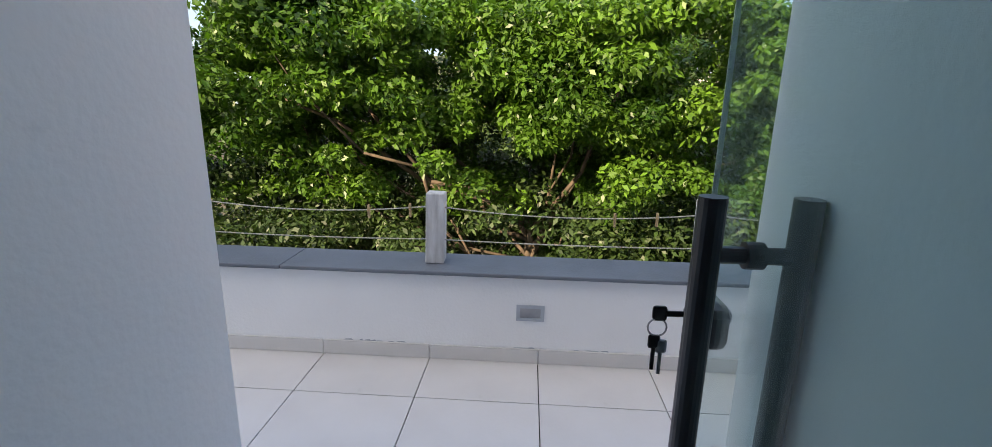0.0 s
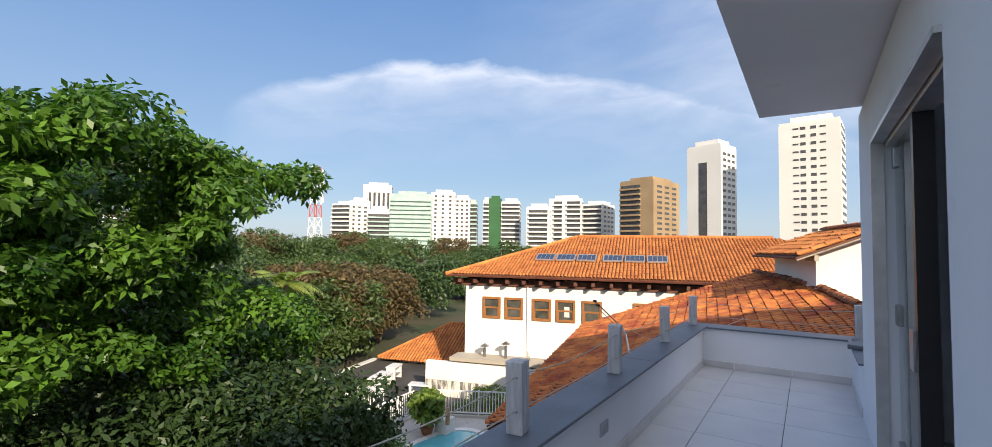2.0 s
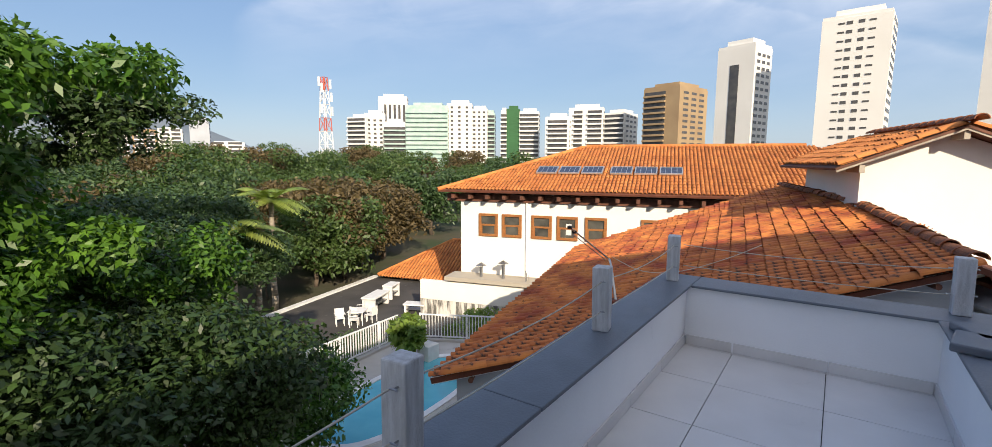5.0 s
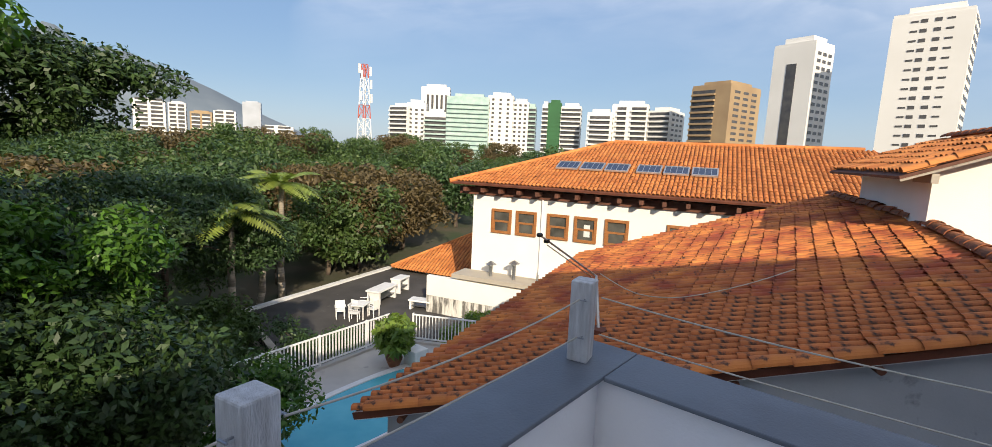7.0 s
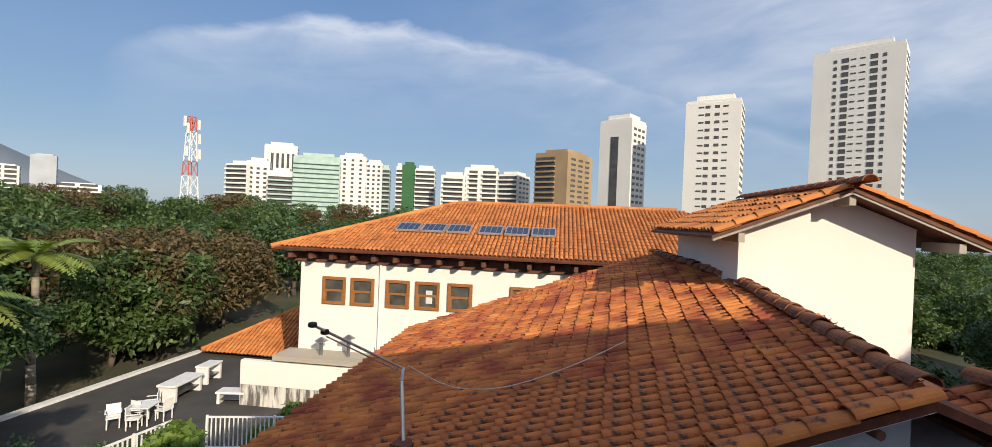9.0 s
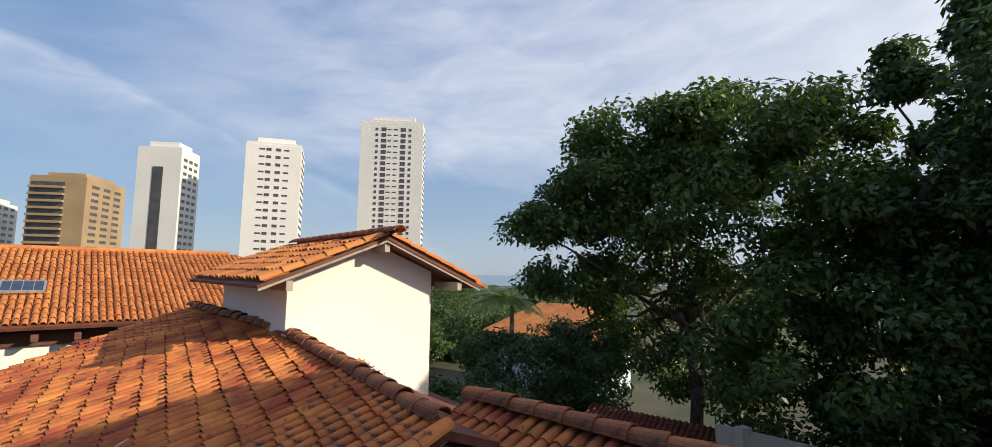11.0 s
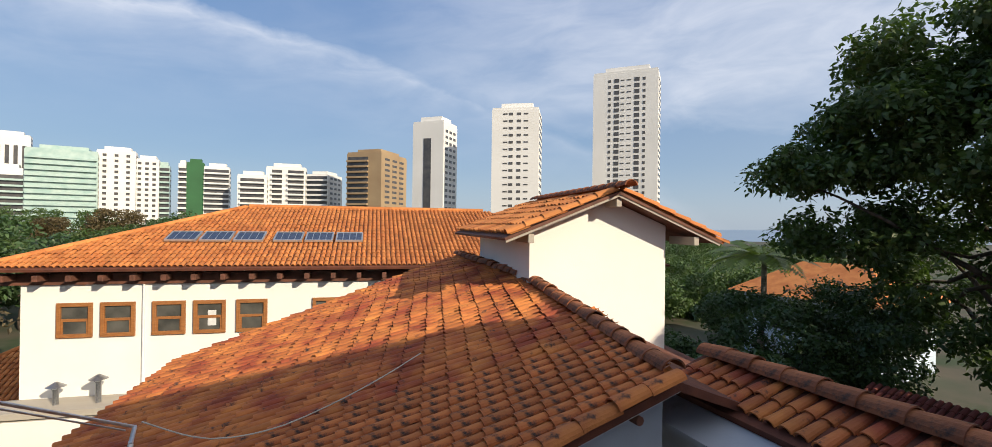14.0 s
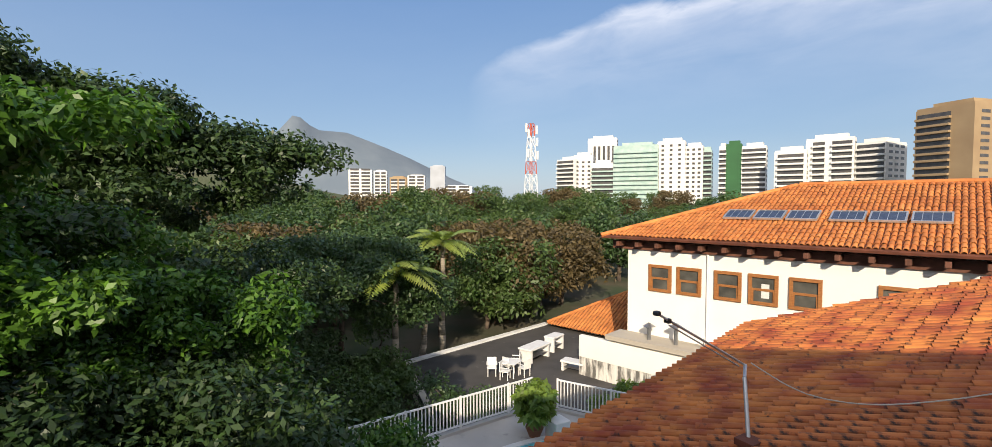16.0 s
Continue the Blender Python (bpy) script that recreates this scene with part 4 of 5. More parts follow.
# glass door, swung out
door = thing("glass_door", -0.582, -0.06, 0.02, "open frameless glass door with dark bar handles and keys", "door")
door["kind"] = "structure"
door.name = "door_1"
pane = block("pane", -0.005, 0.005, 0.0, 0.85, 0, 2.15, M["tinted"], door, "slightly green-grey clear glass")
pane.visible_shadow = False
# pale diffuse strip stands in for the bright highlight on the glass edge
block("edge_highlight", -0.0045, 0.0045, 0.8505, 0.8525, 0, 2.15, M["glass_edge"], door, "pale strip painted as the glass edge's highlight")
for sx in (-1, 1):
    b = tube("handle_bar", (sx * 0.062, 0.69, 0.74), (sx * 0.062, 0.69, 1.255), 0.019, M["darkbar"], door, "dark grey round bar handle", seg=20)
for z in (0.85, 1.175):
    tube("standoff", (-0.062, 0.69, z), (0.062, 0.69, z), 0.012, M["darkbar"], door, seg=14)
    tube("collar", (-0.012, 0.69, z), (0.012, 0.69, z), 0.019, M["darkbar"], door, seg=16)
lock = block("lock_case", -0.024, 0.024, 0.765, 0.852, 0.985, 1.065, M["darkbar"], door, "rounded grey lock case", 0.02)
tube("lock_cylinder", (-0.036, 0.817, 1.03), (0.036, 0.817, 1.03), 0.012, M["steel"], door, seg=14)
bm = bmesh.new()
bm_box(bm, -0.066, -0.034, 0.815, 0.819, 1.025, 1.035, 0.001)
bm_box(bm, -0.09, -0.066, 0.814, 0.82, 1.017, 1.043, 0.005)
part("key", bm, M["black"], lock, "black-headed key in the lock")
for dx, dz, m in ((0.0, 0.0, "black"), (0.012, -0.008, "steel")):
    bm = bmesh.new()
    bm_box(bm, -0.093 + dx, -0.073 + dx, 0.814, 0.82, 0.965 + dz, 0.99 + dz, 0.004)
    bm_box(bm, -0.086 + dx, -0.08 + dx, 0.815, 0.819, 0.925 + dz, 0.965 + dz)
    part("key", bm, M[m], lock)
me_ring = bmesh.new()
for i in range(14):
    a, b = 2 * math.pi * i / 14, 2 * math.pi * (i + 1) / 14
    bm_tube(me_ring, (-0.08 + 0.016 * math.cos(a), 0.817, 1.004 + 0.016 * math.sin(a)), (-0.08 + 0.016 * math.cos(b), 0.817, 1.004 + 0.016 * math.sin(b)), 0.0016, None, 5)
part("key_ring", me_ring, M["steel"], lock)

# glazed opening further along
door2 = thing("glazed_door", 3.6, 0.69, 0.02, "tall clear glass door with steel patch fittings in a white frame", "door")
door2["kind"] = "structure"
door2.name = "door_2"
g2 = block("pane", -0.95, -0.02, -0.005, 0.005, 0, 2.26, M["glass"], door2)
g2.visible_shadow = False
block("door_frame", -2.1, 0.0, -0.05, 0.05, 2.262, 2.31, M["alu"], door2)
block("jamb", -1.02, -0.955, -0.045, 0.045, 0, 2.26, M["black"], door2, "black door jamb")
for z in (0.1, 1.02, 2.1):
    block("patch_fitting", -0.12, -0.02, -0.022, 0.022, z, z + 0.14, M["steel"], door2, "steel glass clamp", 0.006)
for z in (0.98,):
    block("lock_plate", -0.98, -0.86, 0.02, 0.06, z - 0.1, z + 0.12, M["steel"], door2, "steel lock plate", 0.006)
structure(block("window_frame_trim", 3.602, 3.62, 0.75, 0.825, 0, 2.34, M["alu"]))
structure(block("window_frame_trim", 1.5, 3.6, 0.75, 0.825, 2.312, 2.34, M["alu"]))

# posts with two lines, pegs
post = thing("rail_post", 0, 2.56, 0.522, "square weathered white post on the dark coping", "post", "posts on the coping")
bm = bmesh.new()
bm_box(bm, -0.05, 0.05, -0.05, 0.05, 0, 0.39, 0.007)
for v in bm.verts:
    v.co += Vector((noise.noise(v.co * 9) * 0.004, noise.noise(v.co * 11 + Vector((5, 0, 0))) * 0.004, 0))
part("shaft", bm, M["post"], post)
for z in (0.13, 0.31):
    bm = bmesh.new()
    bm_tube(bm, (-0.075, -0.02, z), (0.075, -0.02, z), 0.004, None, 6)
    bm_tube(bm, (-0.075, -0.035, z), (-0.075, -0.005, z), 0.004, None, 6)
    bm_tube(bm, (0.075, -0.035, z), (0.075, -0.005, z), 0.004, None, 6)
    part("eye_bolt", bm, M["steel"], post, "rusty steel eye bolt")
POSTS = [-4.2, -2.77, -1.385, 0.07, 1.6, 3.185, 4.85, 6.395]
post.location.x = POSTS[0]
for i, x in enumerate(POSTS[1:]):
    copy_thing(post, pose(x, 2.56, 0.522, 0.6 * (-1) ** i, 0.8 * (-1) ** (i // 2), 2.0 * i))
copy_thing(post, pose(6.53, 0.70, 0.522, 0, 1.0, 92))


def sweep(name, pts, r, material, seg=6):
    """One round cord through the points."""
    v, f = [], []
    for i, p in enumerate(pts):
        d = np.array(pts[min(i + 1, len(pts) - 1)]) - np.array(pts[max(i - 1, 0)])
        d = d / np.linalg.norm(d)
        x = np.cross(d, (0, 0, 1.0))
        x /= np.linalg.norm(x)
        y = np.cross(d, x)
        v += [np.array(p) + r * (x * math.cos(2 * math.pi * k / seg) + y * math.sin(2 * math.pi * k / seg)) for k in range(seg)]
    for i in range(len(pts) - 1):
        f += [(i * seg + k, i * seg + (k + 1) % seg, (i + 1) * seg + (k + 1) % seg, (i + 1) * seg + k) for k in range(seg)]
    return mesh_from(name, v, f, material)


def line(name, a, b, sag, r=0.0035):
    a, b = np.array(a), np.array(b)
    pts = [a + (b - a) * q - np.array((0, 0, 4 * sag * q * (1 - q))) for q in np.linspace(0, 1, 13)]
    ob = hang(name, sweep(name, pts, r, M["rope"]))
    return tagged(ob, "thin pale clothes line strung between the posts", "clothes line", "clothes lines")


for x0, x1 in zip(POSTS, POSTS[1:]):
    for z, sag in ((0.652, 0.008), (0.832, 0.035)):
        line("clothes_line", (x0 + 0.075, 2.54, z), (x1 - 0.075, 2.54, z), sag)
for z, sag in ((0.652, 0.015), (0.832, 0.03)):
    line("clothes_line", (6.43, 2.485, z), (6.51, 0.775, z), sag)
for x in (-1.75, -1.52, -0.42, -0.2, 0.95):
    seg = max(p for p in POSTS if p < x)
    q = (x - seg) / (POSTS[POSTS.index(seg) + 1] - seg)
    z = 0.832 - 4 * 0.035 * q * (1 - q)
    bm = bmesh.new()
    bm_box(bm, -0.006, 0.006, -0.008, -0.001, -0.045, 0.03, 0.002)
    bm_box(bm, -0.006, 0.006, 0.001, 0.008, -0.045, 0.03, 0.002)
    bm_box(bm, -0.007, 0.007, -0.009, 0.009, -0.004, 0.004)
    peg = part("clothes_peg", bm, M["peg"])
    peg.location = (x, 2.54, z)
    tagged(peg, "small wooden clothes peg on the line", "clothes peg", "pegs on the line")

# recessed socket boxes in the parapet, without any lamp
for x in (-0.85, 2.55):
    box_ = thing("wall_box", x, 2.42, 0.295, "small grey recessed socket box in the parapet", "wall light")
    bm = bmesh.new()
    for a in ((-0.075, 0.075, -0.008, 0.0, 0.028, 0.045), (-0.075, 0.075, -0.008, 0.0, -0.045, -0.028), (-0.075, -0.055, -0.008, 0.0, -0.028, 0.028), (0.055, 0.075, -0.008, 0.0, -0.028, 0.028)):
        bm_box(bm, *a)
    part("box_frame", bm, M["outlet"], box_)
    block("recess_plate", -0.055, 0.055, -0.003, 0.0, -0.028, 0.028, M["steel"], box_, "darker recessed plate")

# chipped paint along the top of the skirting
rc = np.random.default_rng(13)
chips = []
for x in (-1.9, -1.75, -0.95, -0.62, 0.3, 1.4, 1.5, 2.9, 3.4, 4.1, 5.0, 5.2, 5.9):
    for k in range(4):
        a = x + 0.05 * k + rc.uniform(-0.02, 0.02)
        w, h = rc.uniform(0.02, 0.06), rc.uniform(0.003, 0.01)
        chips.append([(a, 2.4188, 0.0855), (a + w, 2.4188, 0.0855), (a + w * 0.8, 2.4188, 0.0855 + h), (a + w * 0.2, 2.4188, 0.0855 + h * 0.7)])
tagged(hang("paint_chips", quads_mesh("paint_chips", np.array(chips), M["outlet"])), "small grey chips in the paint above the skirting", "paint chips", kind="stuff")

# stone pieces on the side parapet
for x, y, rz, lab in ((6.0, 0.66, 20, "loose dark stone offcut on the side coping"), (5.75, 0.74, -12, "dark slab piece hanging over the side coping")):
    bm = bmesh.new()
    bm_box(bm, -0.16, 0.16, -0.11, 0.11, 0, 0.05, 0.01)
    s = part("stone_offcut", bm, M["cap"])
    s.matrix_basis = pose(x, y, 0.522, 0, 0, rz)
    tagged(s, lab, "stone")
drain = thing("floor_drain", -2.75, 2.2, 0.001, "square perforated metal floor drain", "drain")
bm = bmesh.new()
bm_box(bm, -0.07, 0.07, -0.07, 0.07, 0, 0.003)
part("grate", bm, M["steel"], drain)
for i in range(4):
    for j in range(4):
        block("slot", -0.055 + 0.03 * i, -0.038 + 0.03 * i, -0.055 + 0.03 * j, -0.038 + 0.03 * j, 0.003, 0.0036, M["black"], drain)

# ---- the white neighbouring house ----
FN, FD = unit(15.7), unit(15.7 - 90)
HC, HZ = np.array((24.03, 19.18, 0)), 0.67
house = thing("white_house", HC[0], HC[1], G + HZ, "white two-storey villa with orange tiled hip roof", "house", rz=-74.3)
Z = -G
block("wall", 0, 26, 0, 13.0, 0, -1.0 + Z, M["sunwall"], house, "cream-white rendered wall")


def wood_window(x, w):
    fr = bmesh.new()
    z0, z1 = -3.39 + Z, -2.1 + Z
    for a in ((x, x + w, z0, z0 + 0.14), (x, x + w, z1 - 0.14, z1), (x, x + 0.14, z0 + 0.14, z1 - 0.14), (x + w - 0.14, x + w, z0 + 0.14, z1 - 0.14)):
        bm_box(fr, a[0], a[1], -0.09, 0.0, a[2], a[3], 0.01)
    win = part("window", fr, M["frame"], house, "brown varnished wooden window")
    block("pane", x + 0.14, x + w - 0.14, -0.015, -0.004, z0 + 0.14, z1 - 0.14, M["pane"], win)
    block("sash_bar", x + 0.14, x + w - 0.14, -0.05, -0.016, (z0 + z1) / 2 - 0.05, (z0 + z1) / 2 + 0.05, M["frame"], win)
    for sx in (x + 0.14, x + w - 0.2):
        block("sash_stile", sx, sx + 0.06, -0.05, -0.016, z0 + 0.14, (z0 + z1) / 2 - 0.05, M["frame"], win)
    return win


for i, x in enumerate((1.13, 2.52, 4.22, 5.63, 7.15, 10.0, 12.6)):
    w = wood_window(x, 1.14)
    if i == 3:
        block("blind", x + 0.5, x + 0.8, -0.028, -0.017, -3.1 + Z, -2.5 + Z, M["blind"], w, "white card behind the glass")
for i in range(26):
    bm = bmesh.new()
    bm_box(bm, -0.25 + i * 1.0, -0.07 + i * 1.0, -0.8, 0.3, -1.24 + Z, -1.02 + Z, 0.02)
    part("rafter_end", bm, M["wood"], house)
block("fascia", -0.8, 26, -0.12, -0.004, -1.42 + Z, -1.0 + Z, M["wood"], house, "dark red-brown timber wall plate")
tube("downpipe", (3.94, -0.06, -5.6 + Z), (3.94, -0.06, -1.43 + Z), 0.045, M["white"], house)

rng = np.random.default_rng(21)


def local(ob, me):
    """A mesh given in world coordinates, brought into the thing's own."""
    me.transform(ob.matrix_basis.inverted())
    return me


def hip_roof(ob, el, f, n, width, run, hip, rise, material, pitch, step, thick=0.1):
    """Front and left planes of a hip roof from its front left eave corner: cover tiles, under plate and hip caps."""
    el, up3 = np.array(el, float), np.array((0, 0, 1.0))
    top = el + n * run + up3 * rise
    L = math.hypot(run, rise)
    down = (-n * run - up3 * rise) / L
    up = np.cross(f, n)
    up = (up3 * run - n * rise) / L
    poly = [(hip, 0), (width - hip, 0), (width, L), (0, L)]
    pl = [(a, d) for a, d in poly]
    places = tile_places(top, f, down, pl, pitch, step)
    tagged(hang("cover_tiles", local(ob, joined_tiles("cover_tiles", places, top, f, down, up, barrel(step * 1.08, pitch * 0.34, pitch * 0.46, 5), material, rng)), ob, "rows of orange clay barrel tiles"), kind="stuff")
    pts = [top + f * a + down * d - up * 0.01 for a, d in poly]
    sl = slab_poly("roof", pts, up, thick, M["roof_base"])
    local(ob, sl.data)
    sl.parent = ob
    # left plane
    L2 = math.hypot(hip, rise)
    down2, up2 = (-f * hip - up3 * rise) / L2, (up3 * hip - f * rise) / L2
    top2 = top + f * hip
    poly2 = [(0, 0), (run, L2), (-run, L2)]
    places = tile_places(top2, n, down2, [(0, 0), (run, L2), (-run, L2)], pitch, step)
    tagged(hang("cover_tiles", local(ob, joined_tiles("cover_tiles", places, top2, n, down2, up2, barrel(step * 1.08, pitch * 0.34, pitch * 0.46, 5), material, rng)), ob), kind="stuff")
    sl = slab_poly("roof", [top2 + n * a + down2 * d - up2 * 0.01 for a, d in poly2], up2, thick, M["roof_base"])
    local(ob, sl.data)
    sl.parent = ob
    back = slab_poly("roof", [top2 + up3 * 0.0, top + f * (width - hip), el + f * width + n * 2 * run, el + n * 2 * run], up3, thick, M["roof_base"])
    local(ob, back.data)
    back.parent = ob
    caps = []
    for a, b in ((top2, top + f * (width - hip)), (el, top2), (el + n * 2 * run, top2)):
        d = b - a
        k = int(np.linalg.norm(d) / 0.42)
        caps.append((a, d / np.linalg.norm(d), k))
    bm = bmesh.new()
    for a, d, k in caps:
        for i in range(k):
            p = a + d * 0.42 * i
            bm_tube(bm, p + np.array((0, 0, 0.03)), p + d * 0.47 + np.array((0, 0, 0.05)), 0.13, 0.105, 8)
    cp = part("ridge_cover", bm, M["roof_new"], None)
    local(ob, cp.data)
    cp.parent = ob
    cp["kind"] = "stuff"


EAVE = HC - FD * 1.02 - FN * 0.91 + np.array((0, 0, HZ - 0.78))
hip_roof(house, EAVE, FD, FN, 27, 6.93, 7.2, 2.52, M["roof_new"], 0.205, 0.38)
# solar collectors on the roof
rise, run = 2.52, 6.93
for i in range(6):
    a = 5.1 + i * 1.28 + (0.28 if i > 2 else 0)
    ob = thing("solar_panel", 0, 0, 0, "flat dark solar water heating panel on the tiled roof", "solar panel", "solar panels")
    q = 2.2
    p = EAVE + FD * a + FN * q + np.array((0, 0, rise / run * q + 0.16))
    ob.matrix_basis = Matrix.Translation(p) @ Matrix.Rotation(radians(-74.3), 4, "Z") @ Matrix.Rotation(math.atan2(rise, run), 4, "X")
    bm = bmesh.new()
    for b in ((0, 1.16, 0, 0.06), (0, 1.16, 0.94, 1.0), (0, 0.06, 0.06, 0.94), (1.1, 1.16, 0.06, 0.94)):
        bm_box(bm, b[0], b[1], b[2], b[3], -0.04, 0.05)
    part("panel_frame", bm, M["alu"], ob)
    block("absorber", 0.06, 1.1, 0.06, 0.94, -0.03, 0.03, M["solar"], ob)
    for x in (0.3, 0.58, 0.86):
        block("tube_line", x - 0.01, x + 0.01, 0.06, 0.94, 0.0305, 0.034, M["alu"], ob)

# ledge with vents, weathered wall
structure(block("roof_ledge", 0, 1, 0, 1, 0, 1, M["concrete"]))
led = bpy.data.objects["roof_ledge"]
led.matrix_basis = Matrix.Translation((HC[0], HC[1], HZ - 5.8)) @ Matrix.Rotation(radians(-74.3), 4, "Z") @ Matrix.Translation((-0.4, -1.5, 0)) @ Matrix.Diagonal((14, 1.5, 0.22, 1))
ww = structure(block("wall_weathered", 0, 12, 0, 0.25, 0, 1.75, M["weather"]))
wb = structure(block("wall_weathered_top", 0, 12, -0.02, 0.27, 1.752, 2.85, M["sunwall"], bevel=0.02))
for o in (ww, wb):
    o.matrix_basis = Matrix.Translation(HC - FD * 1.96 - FN * 1.41 + np.array((0, 0, HZ - 8.75))) @ Matrix.Rotation(radians(-74.3), 4, "Z")
for k, x in enumerate((1.55, 2.85)):
    p = HC + FD * x - FN * 0.8
    v = thing("roof_vent", p[0], p[1], HZ - 5.58, "small sooty metal roof vent with a hood", "vent", "roof vents")
    tube("pipe", (0, 0, 0), (0, 0, 0.55 + 0.2 * k), 0.09, M["steel"], v)
    bm = bmesh.new()
    bmesh.ops.create_cone(bm, cap_ends=True, segments=16, radius1=0.3, radius2=0.05, depth=0.16, matrix=Matrix.Translation((0, 0, 0.72 + 0.2 * k)))
    part("hood", bm, M["steel"], v)
    for a in (0, 2.1, 4.2):
        tube("stay", (0.08 * math.cos(a), 0.08 * math.sin(a), 0.5 + 0.2 * k), (0.2 * math.cos(a), 0.2 * math.sin(a), 0.66 + 0.2 * k), 0.012, M["steel"], v)
p = HC + FD * 4.2 - FN * 1.1
rods = thing("pipe_stub", p[0], p[1], HZ - 5.58, "thin upright rusty pipes on the ledge", "pipe")
for dx in (0, 0.12, 0.3):
    tube("pipe", (dx, 0, 0), (dx, 0, 0.6 - dx), 0.02, M["steel"], rods)

# ---- terrace below, with outdoor furniture ----
def level(z, *pts):
    """Corners on the plot, at one height."""
    return [np.array((*site((x, y, z))[:2], TZ if z == -8.1 else PZ)) for x, y in pts]


TZ, PZ = float(site((20, 21, -8.1))[2]), float(site((13, 12.8, -6.5))[2])
structure(slab_poly("terrace", level(-8.1, (15.1, 26.6), (26.9, 29.5), (30, 22), (17.8, 12.6), (13.2, 17.5))[::-1], (0, 0, 1), 0.3, M["tar"]))
a, b, c = level(-8.1, (15.1, 26.6), (26.9, 29.5), (13.2, 17.5))
structure(slab_poly("trim", [a + (0, 0, 0.12), a + (0.09, -0.35, 0.12), b + (0.09, -0.35, 0.12), b + (0, 0, 0.12)], (0, 0, 1), 0.5, M["white"]))
structure(slab_poly("trim", [a + (0, 0, 0.05), c + (0, 0, 0.05), c + (0.3, 0.0, 0.05), a + (0.3, -0.1, 0.05)], (0, 0, 1), 0.9, M["concrete"]))


def bench(x, y, rz, w, d, h, label):
    ob = thing("garden_bench", *level(-8.1, (x, y))[0], label, "bench", "terrace furniture", rz)
    bm = bmesh.new()
    bm_box(bm, -w / 2, w / 2, -d / 2, d / 2, h - 0.1, h, 0.02)
    part("seat", bm, M["white"], ob)
    for sx in (-1, 1):
        block("support", sx * w * 0.42 - 0.06, sx * w * 0.42 + 0.06, -d * 0.45, d * 0.45, 0, h - 0.1, M["white"], ob)
    block("shelf", -w * 0.42 + 0.06, w * 0.42 - 0.06, -d * 0.4, d * 0.4, h * 0.35, h * 0.4, M["steel"], ob)
    return ob


def garden_chair(x, y, rz):
    ob = thing("garden_chair", *level(-8.1, (x, y))[0], "white plastic garden chair on the dark terrace", "chair", "terrace furniture", rz)
    block("seat", -0.24, 0.24, -0.24, 0.24, 0.4, 0.44, M["white"], ob, bevel=0.01)
    bk = block("backrest", -0.24, 0.24, 0.2, 0.24, 0.45, 0.88, M["white"], ob, bevel=0.01)
    for sx in (-1, 1):
        for sy in (-1, 1):
            tube("leg", (sx * 0.2, sy * 0.2, 0), (sx * 0.2, sy * 0.2, 0.4), 0.025, M["white"], ob)
        block("armrest", sx * 0.25 - 0.025, sx * 0.25 + 0.025, -0.22, 0.22, 0.62, 0.65, M["white"], ob)


bench(21.7, 23.4, 20, 2.0, 0.9, 0.8, "long white masonry barbecue bench on the terrace")
bench(22.4, 20.6, -65, 1.6, 0.7, 0.55, "white bench beside the weathered wall")
bench(23.7, 24.2, 20, 1.2, 0.7, 0.9, "white outdoor cabinet bench")
for x, y, rz in ((18.6, 21.6, 40), (19.2, 22.2, 100), (19.7, 21.5, 190), (18.3, 22.4, -30), (19.9, 22.6, 230)):
    garden_chair(x, y, rz)
tb = thing("garden_table", *level(-8.1, (19.1, 21.9))[0], "white square garden table on the terrace", "table", "terrace furniture", 30)
block("tabletop", -0.45, 0.45, -0.45, 0.45, 0.7, 0.74, M["white"], tb, bevel=0.01)
for sx in (-1, 1):
    for sy in (-1, 1):
        tube("leg", (sx * 0.38, sy * 0.38, 0), (sx * 0.38, sy * 0.38, 0.7), 0.03, M["white"], tb)
HP = site((27.6, 27.3, G))
hut = thing("garden_pavilion", *HP, "low garden pavilion with an orange tiled roof", "pavilion", rz=-74.3)
block("wall", 0, 7, 0, 6, 0, 0.95, M["sunwall"], hut)
hip_roof(hut, HP + np.array((0, 0, 0.95)) - FN * 0.6 - FD * 1.6, FD, FN, 11, 4.4, 4.2, 2.2, M["roof_new"], 0.25, 0.42)

# ---- pool deck ----
structure(slab_poly("pool_deck", level(-6.5, (5.0, 8.0), (18.4, 8.0), (18.0, 13.0), (16.9, 15.3), (16.1, 15.95), (5.0, 15.3)), (0, 0, 1), 2.6, M["deck"]))
poolv = []
for i in range(48):
    t = 2 * math.pi * i / 48
    cs, sn = math.cos(t), math.sin(t)
    r = 1 + 0.1 * math.sin(2 * t + 0.6)
    poolv.append((12.9 + 3.0 * r * math.copysign(abs(cs) ** 0.8, cs), 12.2 + 1.45 * r * math.copysign(abs(sn) ** 0.8, sn)))
pool = thing("swimming_pool", *level(-6.5, (12.9, 12.2))[0], "kidney-shaped pool with clear turquoise water", "pool")
me = mesh_from("water_surface", [(x - 12.9, y - 12.2, 0.012) for x, y in poolv], [tuple(range(48))], M["water"])
hang("water_surface", me, pool)
rv = [(x - 12.9, y - 12.2, z) for z in (0.0, 0.05) for x, y in poolv] + [((x - 12.9) * 1.09, (y - 12.2) * 1.16, z) for z in (0.05, 0.0) for x, y in poolv]
rf = [(k * 48 + i, k * 48 + (i + 1) % 48, (k + 1) * 48 + (i + 1) % 48, (k + 1) * 48 + i) for k in range(3) for i in range(48)]
hang("coping", mesh_from("coping", rv, rf, M["white"]), pool, "pale stone pool edge")


